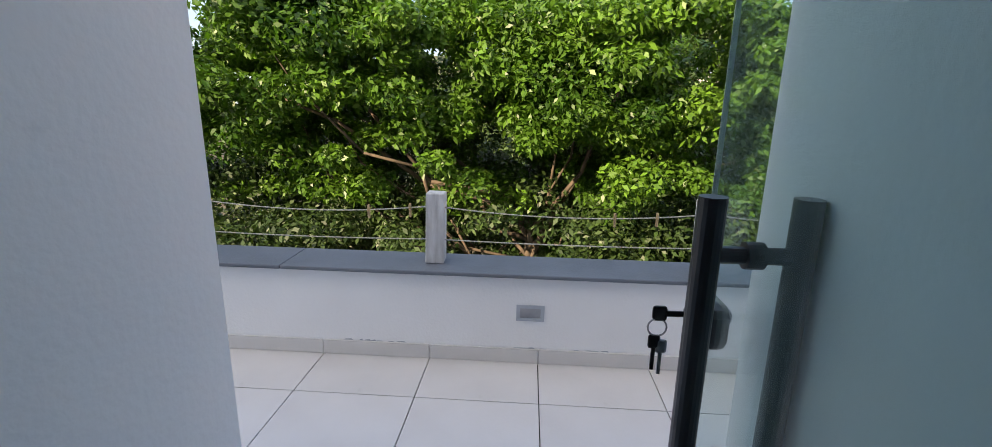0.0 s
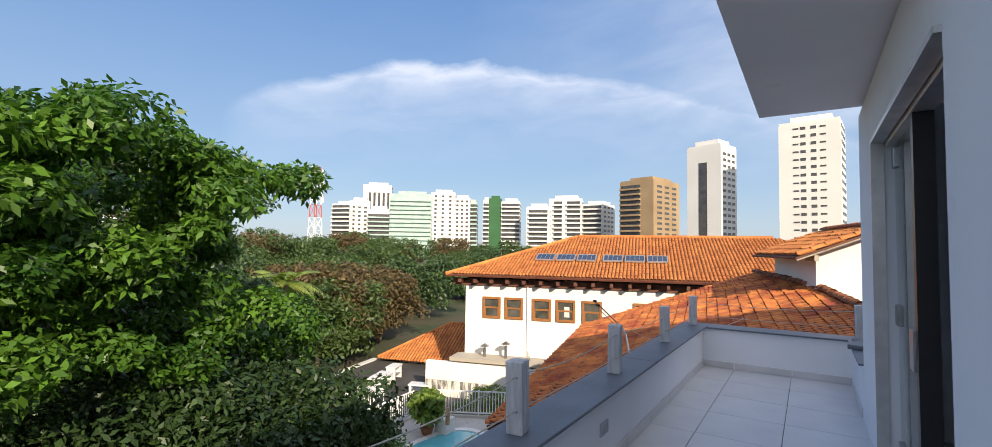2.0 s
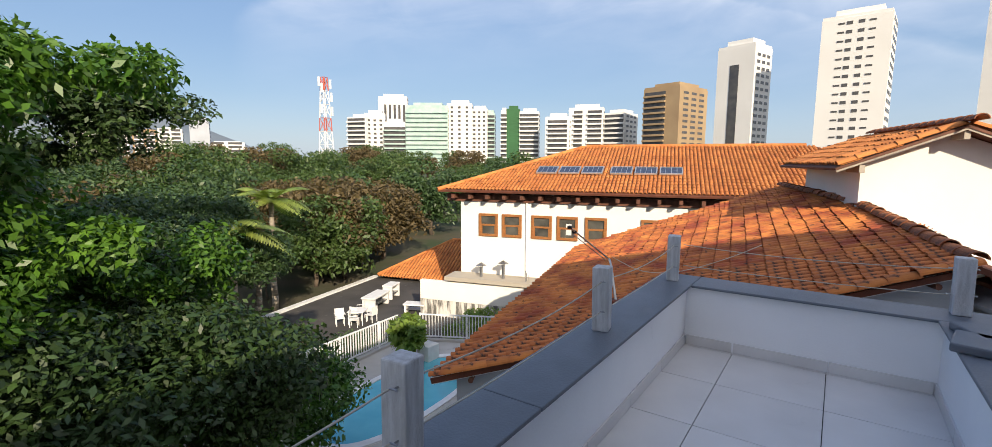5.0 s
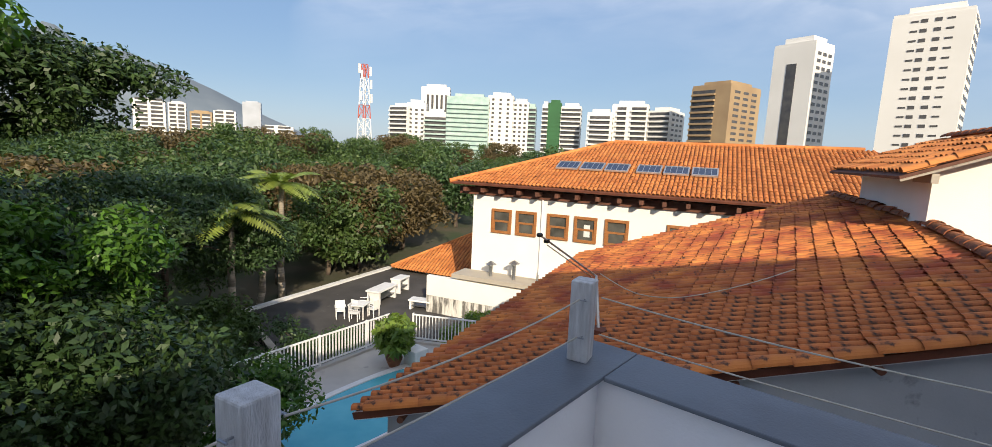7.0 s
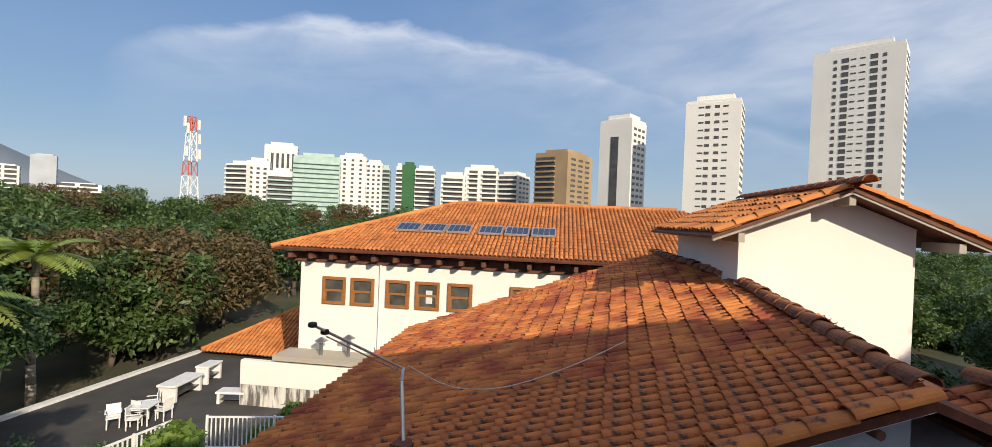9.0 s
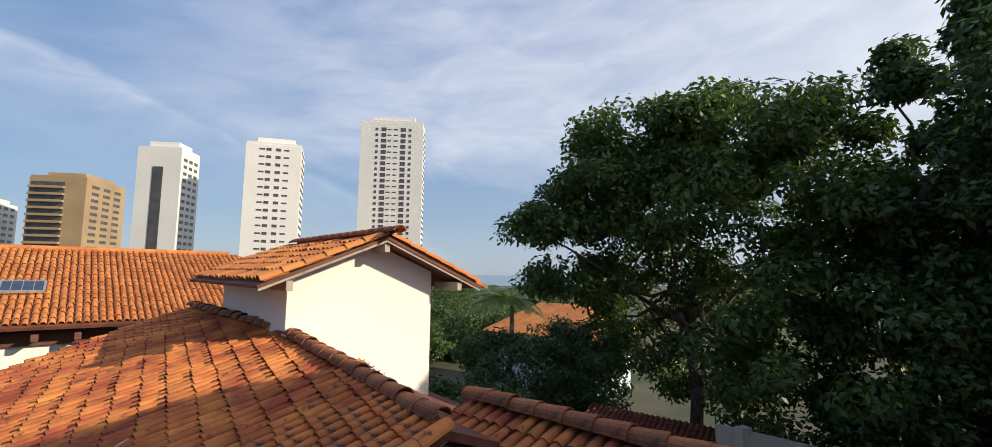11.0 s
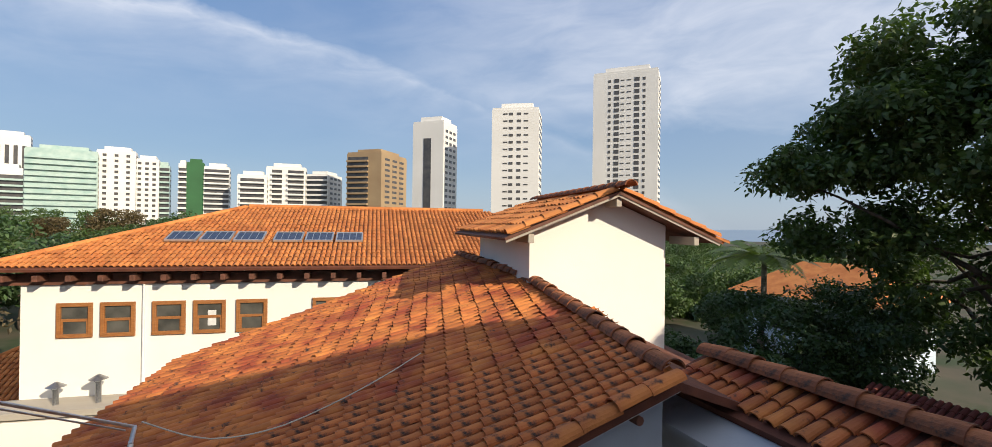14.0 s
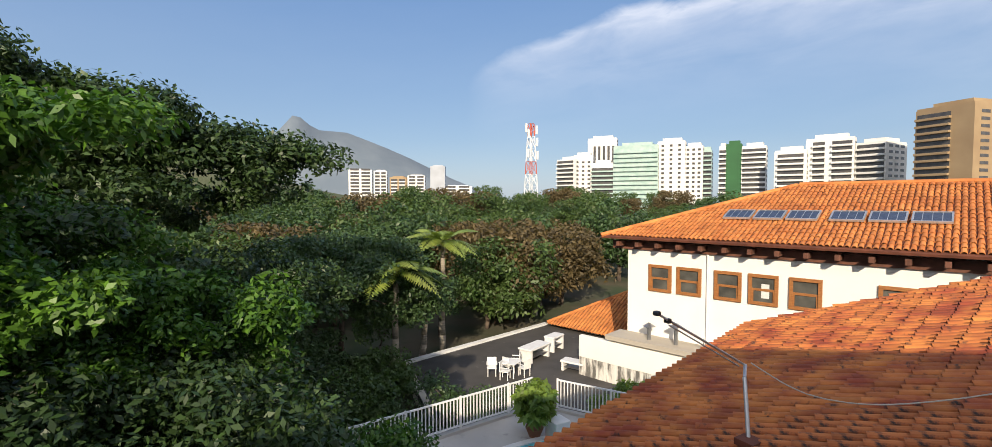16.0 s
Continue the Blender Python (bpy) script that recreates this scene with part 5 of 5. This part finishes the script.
def fence(a, b, label):
    a, b = np.array(a), np.array(b)
    d = b - a
    L = float(np.linalg.norm(d))
    ob = thing("pool_fence", a[0], a[1], a[2], label, "fence", rz=math.degrees(math.atan2(d[1], d[0])))
    bar = block("bar", -0.016, 0.016, -0.016, 0.016, 0.1, 1.02, M["white"], ob)
    n = int(L / 0.13)
    for i in range(1, n):
        hang("bar", bar.data, ob).location = (i * L / n, 0, 0)
    for z in (0.08, 1.02):
        block("rail", 0, L, -0.025, 0.025, z, z + 0.05, M["white"], ob)
    for i in range(int(L / 2) + 1):
        block("post", min(i * 2.0, L - 0.03) - 0.03, min(i * 2.0, L - 0.03) + 0.03, -0.03, 0.03, 0, 1.1, M["white"], ob)
    structure(block("kerb_wall", 0, 1, 0, 1, 0, 1, M["deck"])).matrix_basis = ob.matrix_basis @ Matrix.Translation((0, -0.1, -0.6)) @ Matrix.Diagonal((L, 0.2, 0.597, 1))


fence(*[p + (0, 0, 0.1) for p in level(-6.5, (7.0, 15.0), (16.1, 15.75))], "long white metal bar fence along the pool deck")
fence(*[p + (0, 0, 0.1) for p in level(-6.5, (16.75, 15.1), (18.3, 12.2))], "short white metal bar fence beside the shrub")
pot = thing("planter", *level(-6.5, (14.9, 13.95))[0], "round clay pot with a bushy palm on the pool deck", "plant pot")
bm = bmesh.new()
for z0, z1, r0, r1 in ((0, 0.3, 0.18, 0.3), (0.3, 0.5, 0.3, 0.22), (0.5, 0.56, 0.25, 0.25)):
    bm_tube(bm, (0, 0, z0), (0, 0, z1), r0, r1, 18)
part("pot", bm, M["clay"], pot, smooth=True)
hang("foliage", quads_mesh("foliage", leaves(np.random.default_rng(3), clumps_on(np.random.default_rng(2), [(0.1, 0, 1.1, 0.6, 0.6, 0.5)], [16], 0.25, 0.4), 90, 0.3), M["leaf_light"]), pot, "bushy bright green fronds")
jar = thing("planter", *level(-6.5, (15.5, 13.5))[0], "white square planter beside the clay pot", "plant pot")
block("box", -0.3, 0.3, -0.3, 0.3, 0, 0.6, M["white"], jar, bevel=0.03)
sh = thing("pool_shower", *level(-6.5, (9.6, 13.5))[0], "dark leaning pool shower post with a curved head", "shower")
tube("column", (0, 0, 0), (-0.25, 0, 1.5), 0.07, M["black"], sh)
tube("head", (-0.25, 0, 1.5), (0.12, 0, 1.6), 0.03, M["steel"], sh)
toy = thing("pool_float", *level(-6.5, (8.6, 14.2))[0], "yellow inflatable pool toy on the deck", "toy")
bm = bmesh.new()
for a, b, r in (((-0.4, 0, 0.15), (0.4, 0.1, 0.15), 0.15), ((0.3, 0.1, 0.2), (0.5, 0.15, 0.5), 0.12), ((-0.3, -0.3, 0.13), (0.2, 0.4, 0.13), 0.13)):
    bm_tube(bm, a, b, r, r * 0.8, 12)
part("tubes", bm, M["yellow"], toy, smooth=True)

# ---- the near neighbour: large tiled slope beside the balcony ----
E0 = site((12.0, -0.45, 0.2))
DN = site_dir((-0.4294, 0.8485, -0.3098))
DN /= np.linalg.norm(DN)
UPN = site_dir((-0.138, 0.279, 0.95))
UPN -= DN * (UPN @ DN)
UPN /= np.linalg.norm(UPN)
AL = np.cross(DN, UPN)
near = thing("neighbour_house", E0[0], E0[1], G, "neighbouring house with a weathered red barrel-tiled roof", "house")
POLY = [(0, 0), (5.66, -1.29), (11.15, -1.75), (8.75, 5.83), (0, 8.71)]
corners = [E0 + AL * a + DN * d for a, d in POLY]
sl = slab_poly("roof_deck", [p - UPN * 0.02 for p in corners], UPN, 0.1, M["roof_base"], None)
local(near, sl.data)
sl.parent = near
PITCH, STEP = 0.185, 0.345
places = skew_places(11.0, [(0, 0), (5.66, -1.29), (11.15, -1.75)], [(0, 8.71), (8.75, 5.83), (11.15, -1.6)], PITCH, STEP)
ordr = np.argsort(places[:, 0] * 1.0 + np.abs(places[:, 1] - 3.5) * 0.35)
rest, nearest = places[ordr[280:]], places[ordr[:280]]
TILE = barrel(0.4, 0.058, 0.08, 7)
jt = joined_tiles("cover_tiles", rest, E0 + UPN * 0.005, AL, DN, UPN, TILE, M["roof"], np.random.default_rng(8), 0.007)
tagged(hang("cover_tiles", local(near, jt), near, "rows of weathered red clay barrel tiles"), kind="stuff")
# pan tiles between the covers
pans = places + np.array((PITCH / 2, -0.17))
tv, tf = barrel(0.4, 0.07, 0.06, 4)
tv = tv * np.array((1, 1, -0.55)) + np.array((0, 0, 0.035))
jt = joined_tiles("pan_tiles", pans, E0, AL, DN, UPN, (tv, tf), M["roof"], np.random.default_rng(18), 0.005)
tagged(hang("pan_tiles", local(near, jt), near), kind="stuff")
# grey gable wall below the verge
wl0, wl1 = E0 + AL * 0.28 - UPN * 0.12, E0 + AL * 0.28 + DN * 8.3 - UPN * 0.12
th = np.array((AL[0], AL[1], 0)) * 0.25
wv = [wl0, wl1, (wl1[0], wl1[1], G), (wl0[0], wl0[1], G)]
wv = [np.array(p) for p in wv]
wv = wv + [p + th for p in wv]
gw = hang("gable_wall", mesh_from("gable_wall", wv, [(0, 1, 2, 3), (7, 6, 5, 4), (0, 4, 5, 1), (1, 5, 6, 2), (2, 6, 7, 3), (3, 7, 4, 0)], M["grey_wall"]), None, "grey rendered gable wall")
local(near, gw.data)
gw.parent = near
vg = slab_poly("verge_board", [E0 + AL * 0.02 - UPN * 0.02, E0 + AL * 0.02 + DN * 8.7 - UPN * 0.02, E0 + AL * 0.06 + DN * 8.7 - UPN * 0.02, E0 + AL * 0.06 - UPN * 0.02], UPN, 0.12, M["white"], None, "white verge board")
local(near, vg.data)
vg.parent = near
for d in (0.6, 2.1, 3.6, 5.1, 6.6, 8.0):
    p = E0 + AL * 0.3 + DN * d - UPN * 0.2
    bm = bmesh.new()
    bm_tube(bm, p, p - AL * 0.3, 0.05, None, 8)
    o = part("beam_end", bm, M["wood"])
    local(near, o.data)
    o.parent = near
vp = E0 + AL * 0.28 + DN * 3.9 - UPN * 0.42
bm = bmesh.new()
bm_tube(bm, vp, vp - AL * 0.35, 0.05, None, 12)
bm_tube(bm, vp - AL * 0.3, vp - AL * 0.3 - np.array((0, 0, 0.22)), 0.05, None, 12)
o = part("drain_stub", bm, M["steel"], None, "short drain pipe stub")
local(near, o.data)
o.parent = near


def frame_matrix(p, x, y, z):
    m = Matrix.Identity(4)
    for r in range(3):
        m[r][0], m[r][1], m[r][2], m[r][3] = x[r], y[r], z[r], p[r]
    return m


def cap_row(ob, name, a, b, r, material, step=0.4, up=np.array((0, 0, 1.0)), label=""):
    """Half-round cap tiles in a row from a to b, each a piece of its own."""
    a, b = np.array(a, float), np.array(b, float)
    d = (b - a) / np.linalg.norm(b - a)
    y = np.cross(up, d)
    y /= np.linalg.norm(y)
    z = np.cross(d, y)
    tv, tf = barrel(step * 1.12, r * 0.86, r, 8, 0.02)
    me = mesh_from(name, tv, tf, material)
    inv = ob.matrix_basis.inverted()
    rr = np.random.default_rng(int(abs(a[0] * 100)))
    for i in range(int(np.linalg.norm(b - a) / step)):
        o = hang(name, me, ob)
        p = a + d * step * i + z * (0.012 * rr.normal())
        y2 = y + d * 0.03 * rr.normal()
        o.matrix_basis = inv @ frame_matrix(p, d, y2, z)


R0 = E0 + DN * 8.71
cap_row(near, "verge_tile", E0 + UPN * 0.03 - AL * 0.01, R0 + UPN * 0.03 - AL * 0.01, 0.115, M["roof"], 0.42, UPN)
top1, top2 = corners[1], corners[2]
cap_row(near, "ridge_tile", top1 + UPN * 0.05, E0 + UPN * 0.05 + np.array((0.1, 0, 0)), 0.15, M["cover"], 0.4)
cap_row(near, "ridge_tile", top2 + UPN * 0.05, top1 + UPN * 0.05, 0.15, M["cover"], 0.4)
# far side of that ridge
other = slab_poly("roof_deck", [E0 - UPN * 0.03, corners[1] - UPN * 0.03, corners[2] - UPN * 0.03, corners[2] + np.array((2.0, -4.5, -2.0)), E0 + np.array((2.2, -4.4, -1.9))][::-1], (0, 0, 1), 0.1, M["roof_base"])
local(near, other.data)
other.parent = near

# lower ridge that runs on towards the camera's side
S0, T0 = site((13.8, -1.4, 0.06)), site((8.6, -3.55, 0.06))
along2 = (S0 - T0) / np.linalg.norm(S0 - T0)
left2 = np.array((-along2[1], along2[0], 0))
low = thing("neighbour_wing", 11.0, -3.0, G, "lower wing with a mossy red-tiled ridge", "house wing")
for sgn, run in ((1, 0.85), (-1, 3.6)):
    dn = left2 * sgn * 0.95 - np.array((0, 0, 0.33))
    dn /= np.linalg.norm(dn)
    up = np.cross(dn, along2) if sgn < 0 else np.cross(along2, dn)
    up = up if up[2] > 0 else -up
    L = float(np.linalg.norm(S0 - T0))
    pl = tile_places(T0, along2, dn, [(0, 0), (L, 0), (L, run), (0, run)], PITCH, STEP)
    tagged(hang("cover_tiles", local(low, joined_tiles("cover_tiles", pl, T0, along2, dn, up, TILE, M["roof"], np.random.default_rng(30 + sgn), 0.008)), low), kind="stuff")
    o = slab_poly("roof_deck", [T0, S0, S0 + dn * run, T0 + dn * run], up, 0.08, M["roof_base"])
    local(low, o.data)
    o.parent = low
cap_row(low, "ridge_tile", S0 + np.array((0, 0, 0.06)), T0 + np.array((0, 0, 0.06)), 0.17, M["cover"], 0.42)
wv = [S0 + left2 * 0.75 + np.array((0, 0, -0.34)), T0 + left2 * 0.75 + np.array((0, 0, -0.34))]
wv = wv + [np.array((p[0], p[1], G)) for p in wv[::-1]]
wv = wv + [p - left2 * 0.25 for p in wv]
o = hang("wall", mesh_from("wall", wv, [(0, 1, 2, 3), (7, 6, 5, 4), (0, 4, 5, 1), (1, 5, 6, 2), (2, 6, 7, 3), (3, 7, 4, 0)], M["grey_wall"]), None, "grey rendered wall")
local(low, o.data)
o.parent = low
gutter = [S0 + left2 * 0.78 + np.array((0, 0, -0.36)), T0 + left2 * 0.78 + np.array((0, 0, -0.36)), T0 + left2 * 1.25 + np.array((0, 0, -0.5)), S0 + left2 * 1.25 + np.array((0, 0, -0.5))]
o = slab_poly("valley_gutter", gutter, (0, 0, 1), 0.06, M["grey_wall"], None, "stained metal valley gutter")
local(low, o.data)
o.parent = low

# gabled water-tank turret
TC = np.array((17.4, -0.61, 0))
turret = thing("roof_turret", TC[0], TC[1], -2.5, "small cream gabled turret with a clay-tiled roof", "turret", rz=15.7)
ZT = 2.5
lw, rw, deep = 1.7, -1.45, 4.9
pv = [(0, lw, 0), (0, rw, 0), (0, rw, 1.66 + ZT), (0, 0, 2.24 + ZT), (0, lw, 1.56 + ZT)]
pv2 = [(deep, y, z) for _, y, z in pv]
hang("wall", mesh_from("wall", pv + pv2, [(0, 1, 2, 3, 4)[::-1], (5, 6, 7, 8, 9), (0, 4, 9, 5), (1, 6, 7, 2), (4, 3, 8, 9), (3, 2, 7, 8)], M["sunwall"]), turret, "cream rendered walls")
ap = np.array((-0.62, 0.0, 2.36 + ZT))
for sgn, lat, ze in ((1, 2.4, 1.4), (-1, 2.42, 1.35)):
    dn = np.array((0, sgn * lat, ze + ZT - ap[2]))
    L = float(np.linalg.norm(dn))
    dn /= L
    al = np.array((1.0, 0, 0))
    up = np.cross(al, dn) * sgn
    pl = tile_places(ap, al, dn, [(0, 0), (6.1, 0), (6.1, L), (0, L)], 0.23, 0.4)
    tagged(hang("cover_tiles", joined_tiles("cover_tiles", pl, ap, al, dn, up, barrel(0.45, 0.072, 0.1, 6), M["roof_new"], np.random.default_rng(50 + sgn), 0.008), turret), kind="stuff")
    slab_poly("roof_deck", [ap - up * 0.01, ap + al * 6.1 - up * 0.01, ap + al * 6.1 + dn * L - up * 0.01, ap + dn * L - up * 0.01], up, 0.06, M["wood"], turret)
    slab_poly("barge_board", [ap + (0.02, 0, 0) - up * 0.065, ap + (0.06, 0, 0) - up * 0.065, ap + (0.06, 0, 0) + dn * L - up * 0.065, ap + (0.02, 0, 0) + dn * L - up * 0.065], up, 0.05, M["concrete"], turret, "pale barge board")
    tv, tf = barrel(0.47, 0.1, 0.125, 8, 0.02)
    me = mesh_from("verge_tile", tv, tf, M["roof_new"])
    for i in range(int(L / 0.4)):
        o = hang("verge_tile", me, turret)
        o.matrix_basis = frame_matrix(ap + dn * (0.4 * i + 0.05) + up * 0.03 + al * 0.06, dn, np.cross(up, dn), up)
    for q in ((0.02, 0.8) if sgn > 0 else (0.8,)):
        pb = ap + dn * L * q - up * 0.22
        bm = bmesh.new()
        bm_box(bm, 0.08, 1.0, -0.06, 0.06, -0.1, 0.08, 0.01)
        o = part("purlin_end", bm, M["concrete"], turret)
        o.location = pb
me = mesh_from("ridge_tile", *barrel(0.47, 0.12, 0.14, 8, 0.02), M["cover"])
for i in range(15):
    o = hang("ridge_tile", me, turret)
    o.matrix_basis = frame_matrix(ap + np.array((5.6 - 0.4 * i, 0, 0.06)), (-1, 0, 0), (0, -1, 0), (0, 0, 1))

# television antenna on the tiles
ant = thing("roof_antenna", *site((11.3, 4.75, -1.38)), "slender grey metal antenna arm on a short pole", "antenna")
tube("pole", (0, 0, -0.05), (0.28, 0.25, 0.7), 0.026, M["alu"], ant)
tube("elbow", (0.28, 0.25, 0.7), (0.5, 0.38, 0.78), 0.022, M["alu"], ant)
tube("arm", (0.5, 0.38, 0.78), (-0.95, 0.6, 1.6), 0.016, M["alu"], ant)
tube("stay", (0.45, 0.44, 0.76), (-0.7, 0.63, 1.42), 0.009, M["alu"], ant)
block("receiver", -0.99, -0.91, 0.56, 0.64, 1.57, 1.63, M["black"], ant, bevel=0.02)
block("clamp", -0.8, -0.74, 0.55, 0.63, 1.46, 1.52, M["black"], ant, bevel=0.01)
block("base_plate", -0.12, 0.12, -0.12, 0.12, 0.0, 0.08, M["roof_base"], ant)
pts = [np.array((11.8, 5.1, -0.62)), np.array((12.0, 4.6, -1.0)), np.array((12.3, 4.0, -0.93)), np.array((12.9, 3.4, -0.66)), np.array((13.4, 2.9, -0.45)), np.array((13.9, 2.6, -0.27))]
for _ in range(2):
    pts = [pts[0]] + [pts[k] * 0.5 + (pts[k - 1] + pts[k + 1]) * 0.25 for k in range(1, len(pts) - 1)] + [pts[-1]]
    pts = [np.array([np.interp(f, range(len(pts)), [p[k] for p in pts]) for k in range(3)]) for f in np.linspace(0, len(pts) - 1, 2 * len(pts) + 3)]
tagged(hang("antenna_cable", sweep("antenna_cable", [site(p + (0, 0, 0.06)) for p in pts], 0.008, M["rope"])), "loose pale cable lying across the roof tiles", "cable")

# ---- garden side ----
def put(t, a, el, d):
    e = np.array((7.085, 1.252, 1.744))
    p = e + unit(a) * d
    return site((p[0], p[1], e[2] + d * math.tan(radians(el))))


gp = thing("garden_shed", *site((24.0, -13.6, G + 0.5)), "low shed with a faded red-tiled roof", "shed", rz=25)
block("wall", -4, 2.6, -3, 0, 0, 3.4, M["concrete"], gp)
tagged(hang("cover_tiles", joined_tiles("cover_tiles", tile_places(None, None, None, [(0, 0), (7.4, 0), (7.4, 3.4), (0, 3.4)], 0.25, 0.4), np.array((-4.4, -1.9, 4.7)), np.array((1.0, 0, 0)), np.array((0, 0.9, -0.43)), np.array((0, 0.43, 0.9)), barrel(0.45, 0.08, 0.11, 5), M["redroof"], np.random.default_rng(70)), gp), kind="stuff")
slab_poly("roof_deck", [(-4.4, -1.9, 4.69), (3.0, -1.9, 4.69), (3.0, 1.15, 3.22), (-4.4, 1.15, 3.22)], (0, 0.43, 0.9), 0.08, M["roof_base"], gp)
p0, p1 = put(0, -49.0, -13, 17.5), put(0, -73.5, -11, 16)
gwl = np.array(p1[:2]) - np.array(p0[:2])
gw2 = structure(block("wall_garden", 0, 1, -0.1, 0.1, 0, 1, M["concrete"]))
gw2.matrix_basis = Matrix.Translation((p0[0], p0[1], G)) @ Matrix.Rotation(math.atan2(gwl[1], gwl[0]), 4, "Z") @ Matrix.Diagonal((float(np.linalg.norm(gwl)), 1, 6.0, 1))
for q in (0.12, 0.45, 0.8):
    b = np.array(p0[:2]) + gwl * q
    structure(block("pier", b[0] - 0.15, b[0] + 0.15, b[1] - 0.1, b[1] + 0.3, G, -2.88, M["concrete"]))
bh = thing("pale_blue_house", *site((46.0, -25.5, G - 0.5)), "pale blue house with an orange tiled roof behind the trees", "house", rz=30)
block("wall", -4, 6, -4, 4, 0, 7.6, M["bluewall"], bh)
for x in (-3.2, -1.0, 2.5):
    block("window", x, x + 1.2, 4.0, 4.06, 4.8, 6.4, M["twr_dark"], bh)
    block("window", -4.06, -4.0, x, x + 1.2, 4.8, 6.4, M["twr_dark"], bh)
rv = [(-5, -5, 7.5), (7, -5, 7.5), (7, 5, 7.5), (-5, 5, 7.5), (-1.5, 0, 10), (3.5, 0, 10)]
hang("roof", mesh_from("roof", rv, [(0, 1, 5, 4), (2, 3, 4, 5), (1, 2, 5), (3, 0, 4), (3, 2, 1, 0)], M["roof_new"]), bh)
# pale building behind the garden trees
pb = thing("apartment_house", 4.0, -33.0, G, "pale rendered building half hidden behind the garden trees", "building")
block("wall", 0, 7.6, -8, 0, 0, 15.5, M["bluewall"], pb)
for x in (0.8, 3.0, 5.4):
    for z in (8.6, 11.8):
        wd = block("window", x, x + 1.3, 0.0, 0.06, z, z + 1.5, M["twr_dark"], pb)
        block("sill", x - 0.1, x + 1.4, 0.0, 0.14, z - 0.1, z - 0.003, M["white"], wd)
# bamboo screen and column at the side
scr = thing("bamboo_screen", *site((8.55, -8.0, -1.6)), "tall weathered bamboo pole screen", "screen", rz=-3)
me = bpy.data.meshes.new("cane")
bm = bmesh.new()
bm_tube(bm, (0, 0, 0), (0, 0, 4.1), 0.026, 0.022, 8)
for z in (0.5, 1.2, 1.9, 2.7, 3.4):
    bm_tube(bm, (0, 0, z), (0, 0, z + 0.03), 0.03, None, 8)
bm.to_mesh(me)
bm.free()
me.materials.append(M["bamboo"])
rb = np.random.default_rng(77)
for i in range(60):
    o = hang("cane", me, scr)
    o.location = (-0.05 * i, 0.01 * rb.normal(), 0.05 * rb.normal())
for z in (0.7, 3.0):
    block("rail", -3.0, 0.0, -0.08, -0.03, z, z + 0.08, M["wood"], scr)
structure(block("wall_screen_base", 5.2, 8.4, -8.3, -7.9, G, -2.05, M["concrete"]))
structure(block("wall_column", 8.45, 8.8, -8.6, -8.1, G, 0.6, M["concrete"]))
structure(slab_poly("wall_stair", [(8.45, -8.1, 0.55), (8.8, -8.1, 0.55), (8.86, -5.8, -1.1), (8.3, -5.8, -1.1)][::-1], (0, 0, 1), 5.0, M["concrete"]))
structure(slab_poly("wall_white_fin", [(11.2, -12.2, -1.6), (11.32, -12.2, -1.6), (10.9, -9.2, -3.1), (10.75, -9.2, -3.1)][::-1], (0, 0, 1), 4.0, M["white"]))

# ---- pieces of the floor, last ----
tile_me = {}


def piece(name, x0, x1, y0, y1, z0, z1, parent):
    key = (round(x1 - x0, 3), round(y1 - y0, 3), round(z1 - z0, 3))
    if key not in tile_me:
        bm = bmesh.new()
        bm_box(bm, -key[0] / 2, key[0] / 2, -key[1] / 2, key[1] / 2, -key[2] / 2, key[2] / 2, 0.0015)
        tile_me[key] = bpy.data.meshes.new(name)
        bm.to_mesh(tile_me[key])
        bm.free()
        tile_me[key].materials.append(M["tile"])
    o = hang(name, tile_me[key], parent)
    o.location = ((x0 + x1) / 2, (y0 + y1) / 2, (z0 + z1) / 2)


floor = bpy.data.objects["floor"]
XS = [-0.2 - 0.6 * k for k in range(8, 0, -1)] + [-0.2 + 0.65 * k for k in range(11)]
XS = [x for x in XS if x < 6.33] + [6.33]
YS = [-0.53, 0.12, 0.77, 1.41, 2.04, 2.42]
g = 0.0025
for x0, x1 in zip(XS, XS[1:]):
    for y0, y1 in zip(YS, YS[1:]):
        piece("floor_tile", x0 + g, x1 - g, y0 + g, y1 - g, -0.012, 0.0, floor)
    piece("skirting_tile", x0 + g, x1 - g, 2.409, 2.42, 0.001, 0.085, floor)
    if x0 > 4.84:
        piece("skirting_tile", x0 + g, x1 - g, 0.8, 0.811, 0.001, 0.085, floor)
for y0, y1 in ((0.814, 1.4), (1.4, 2.04), (2.05, 2.406)):
    piece("skirting_tile", 6.319, 6.33, y0 + g, y1 - g, 0.001, 0.085, floor)
TM = mesh_from("cover_tile", *TILE, M["roof"])
inv = near.matrix_basis.inverted()
rt = np.random.default_rng(60)
for a, d in nearest:
    o = hang("cover_tile", TM, near)
    y2 = AL + DN * 0.025 * rt.normal()
    o.matrix_basis = inv @ frame_matrix(E0 + UPN * (0.005 + 0.005 * rt.normal()) + AL * a + DN * (d + 0.01 * rt.normal()), DN, y2, UPN)
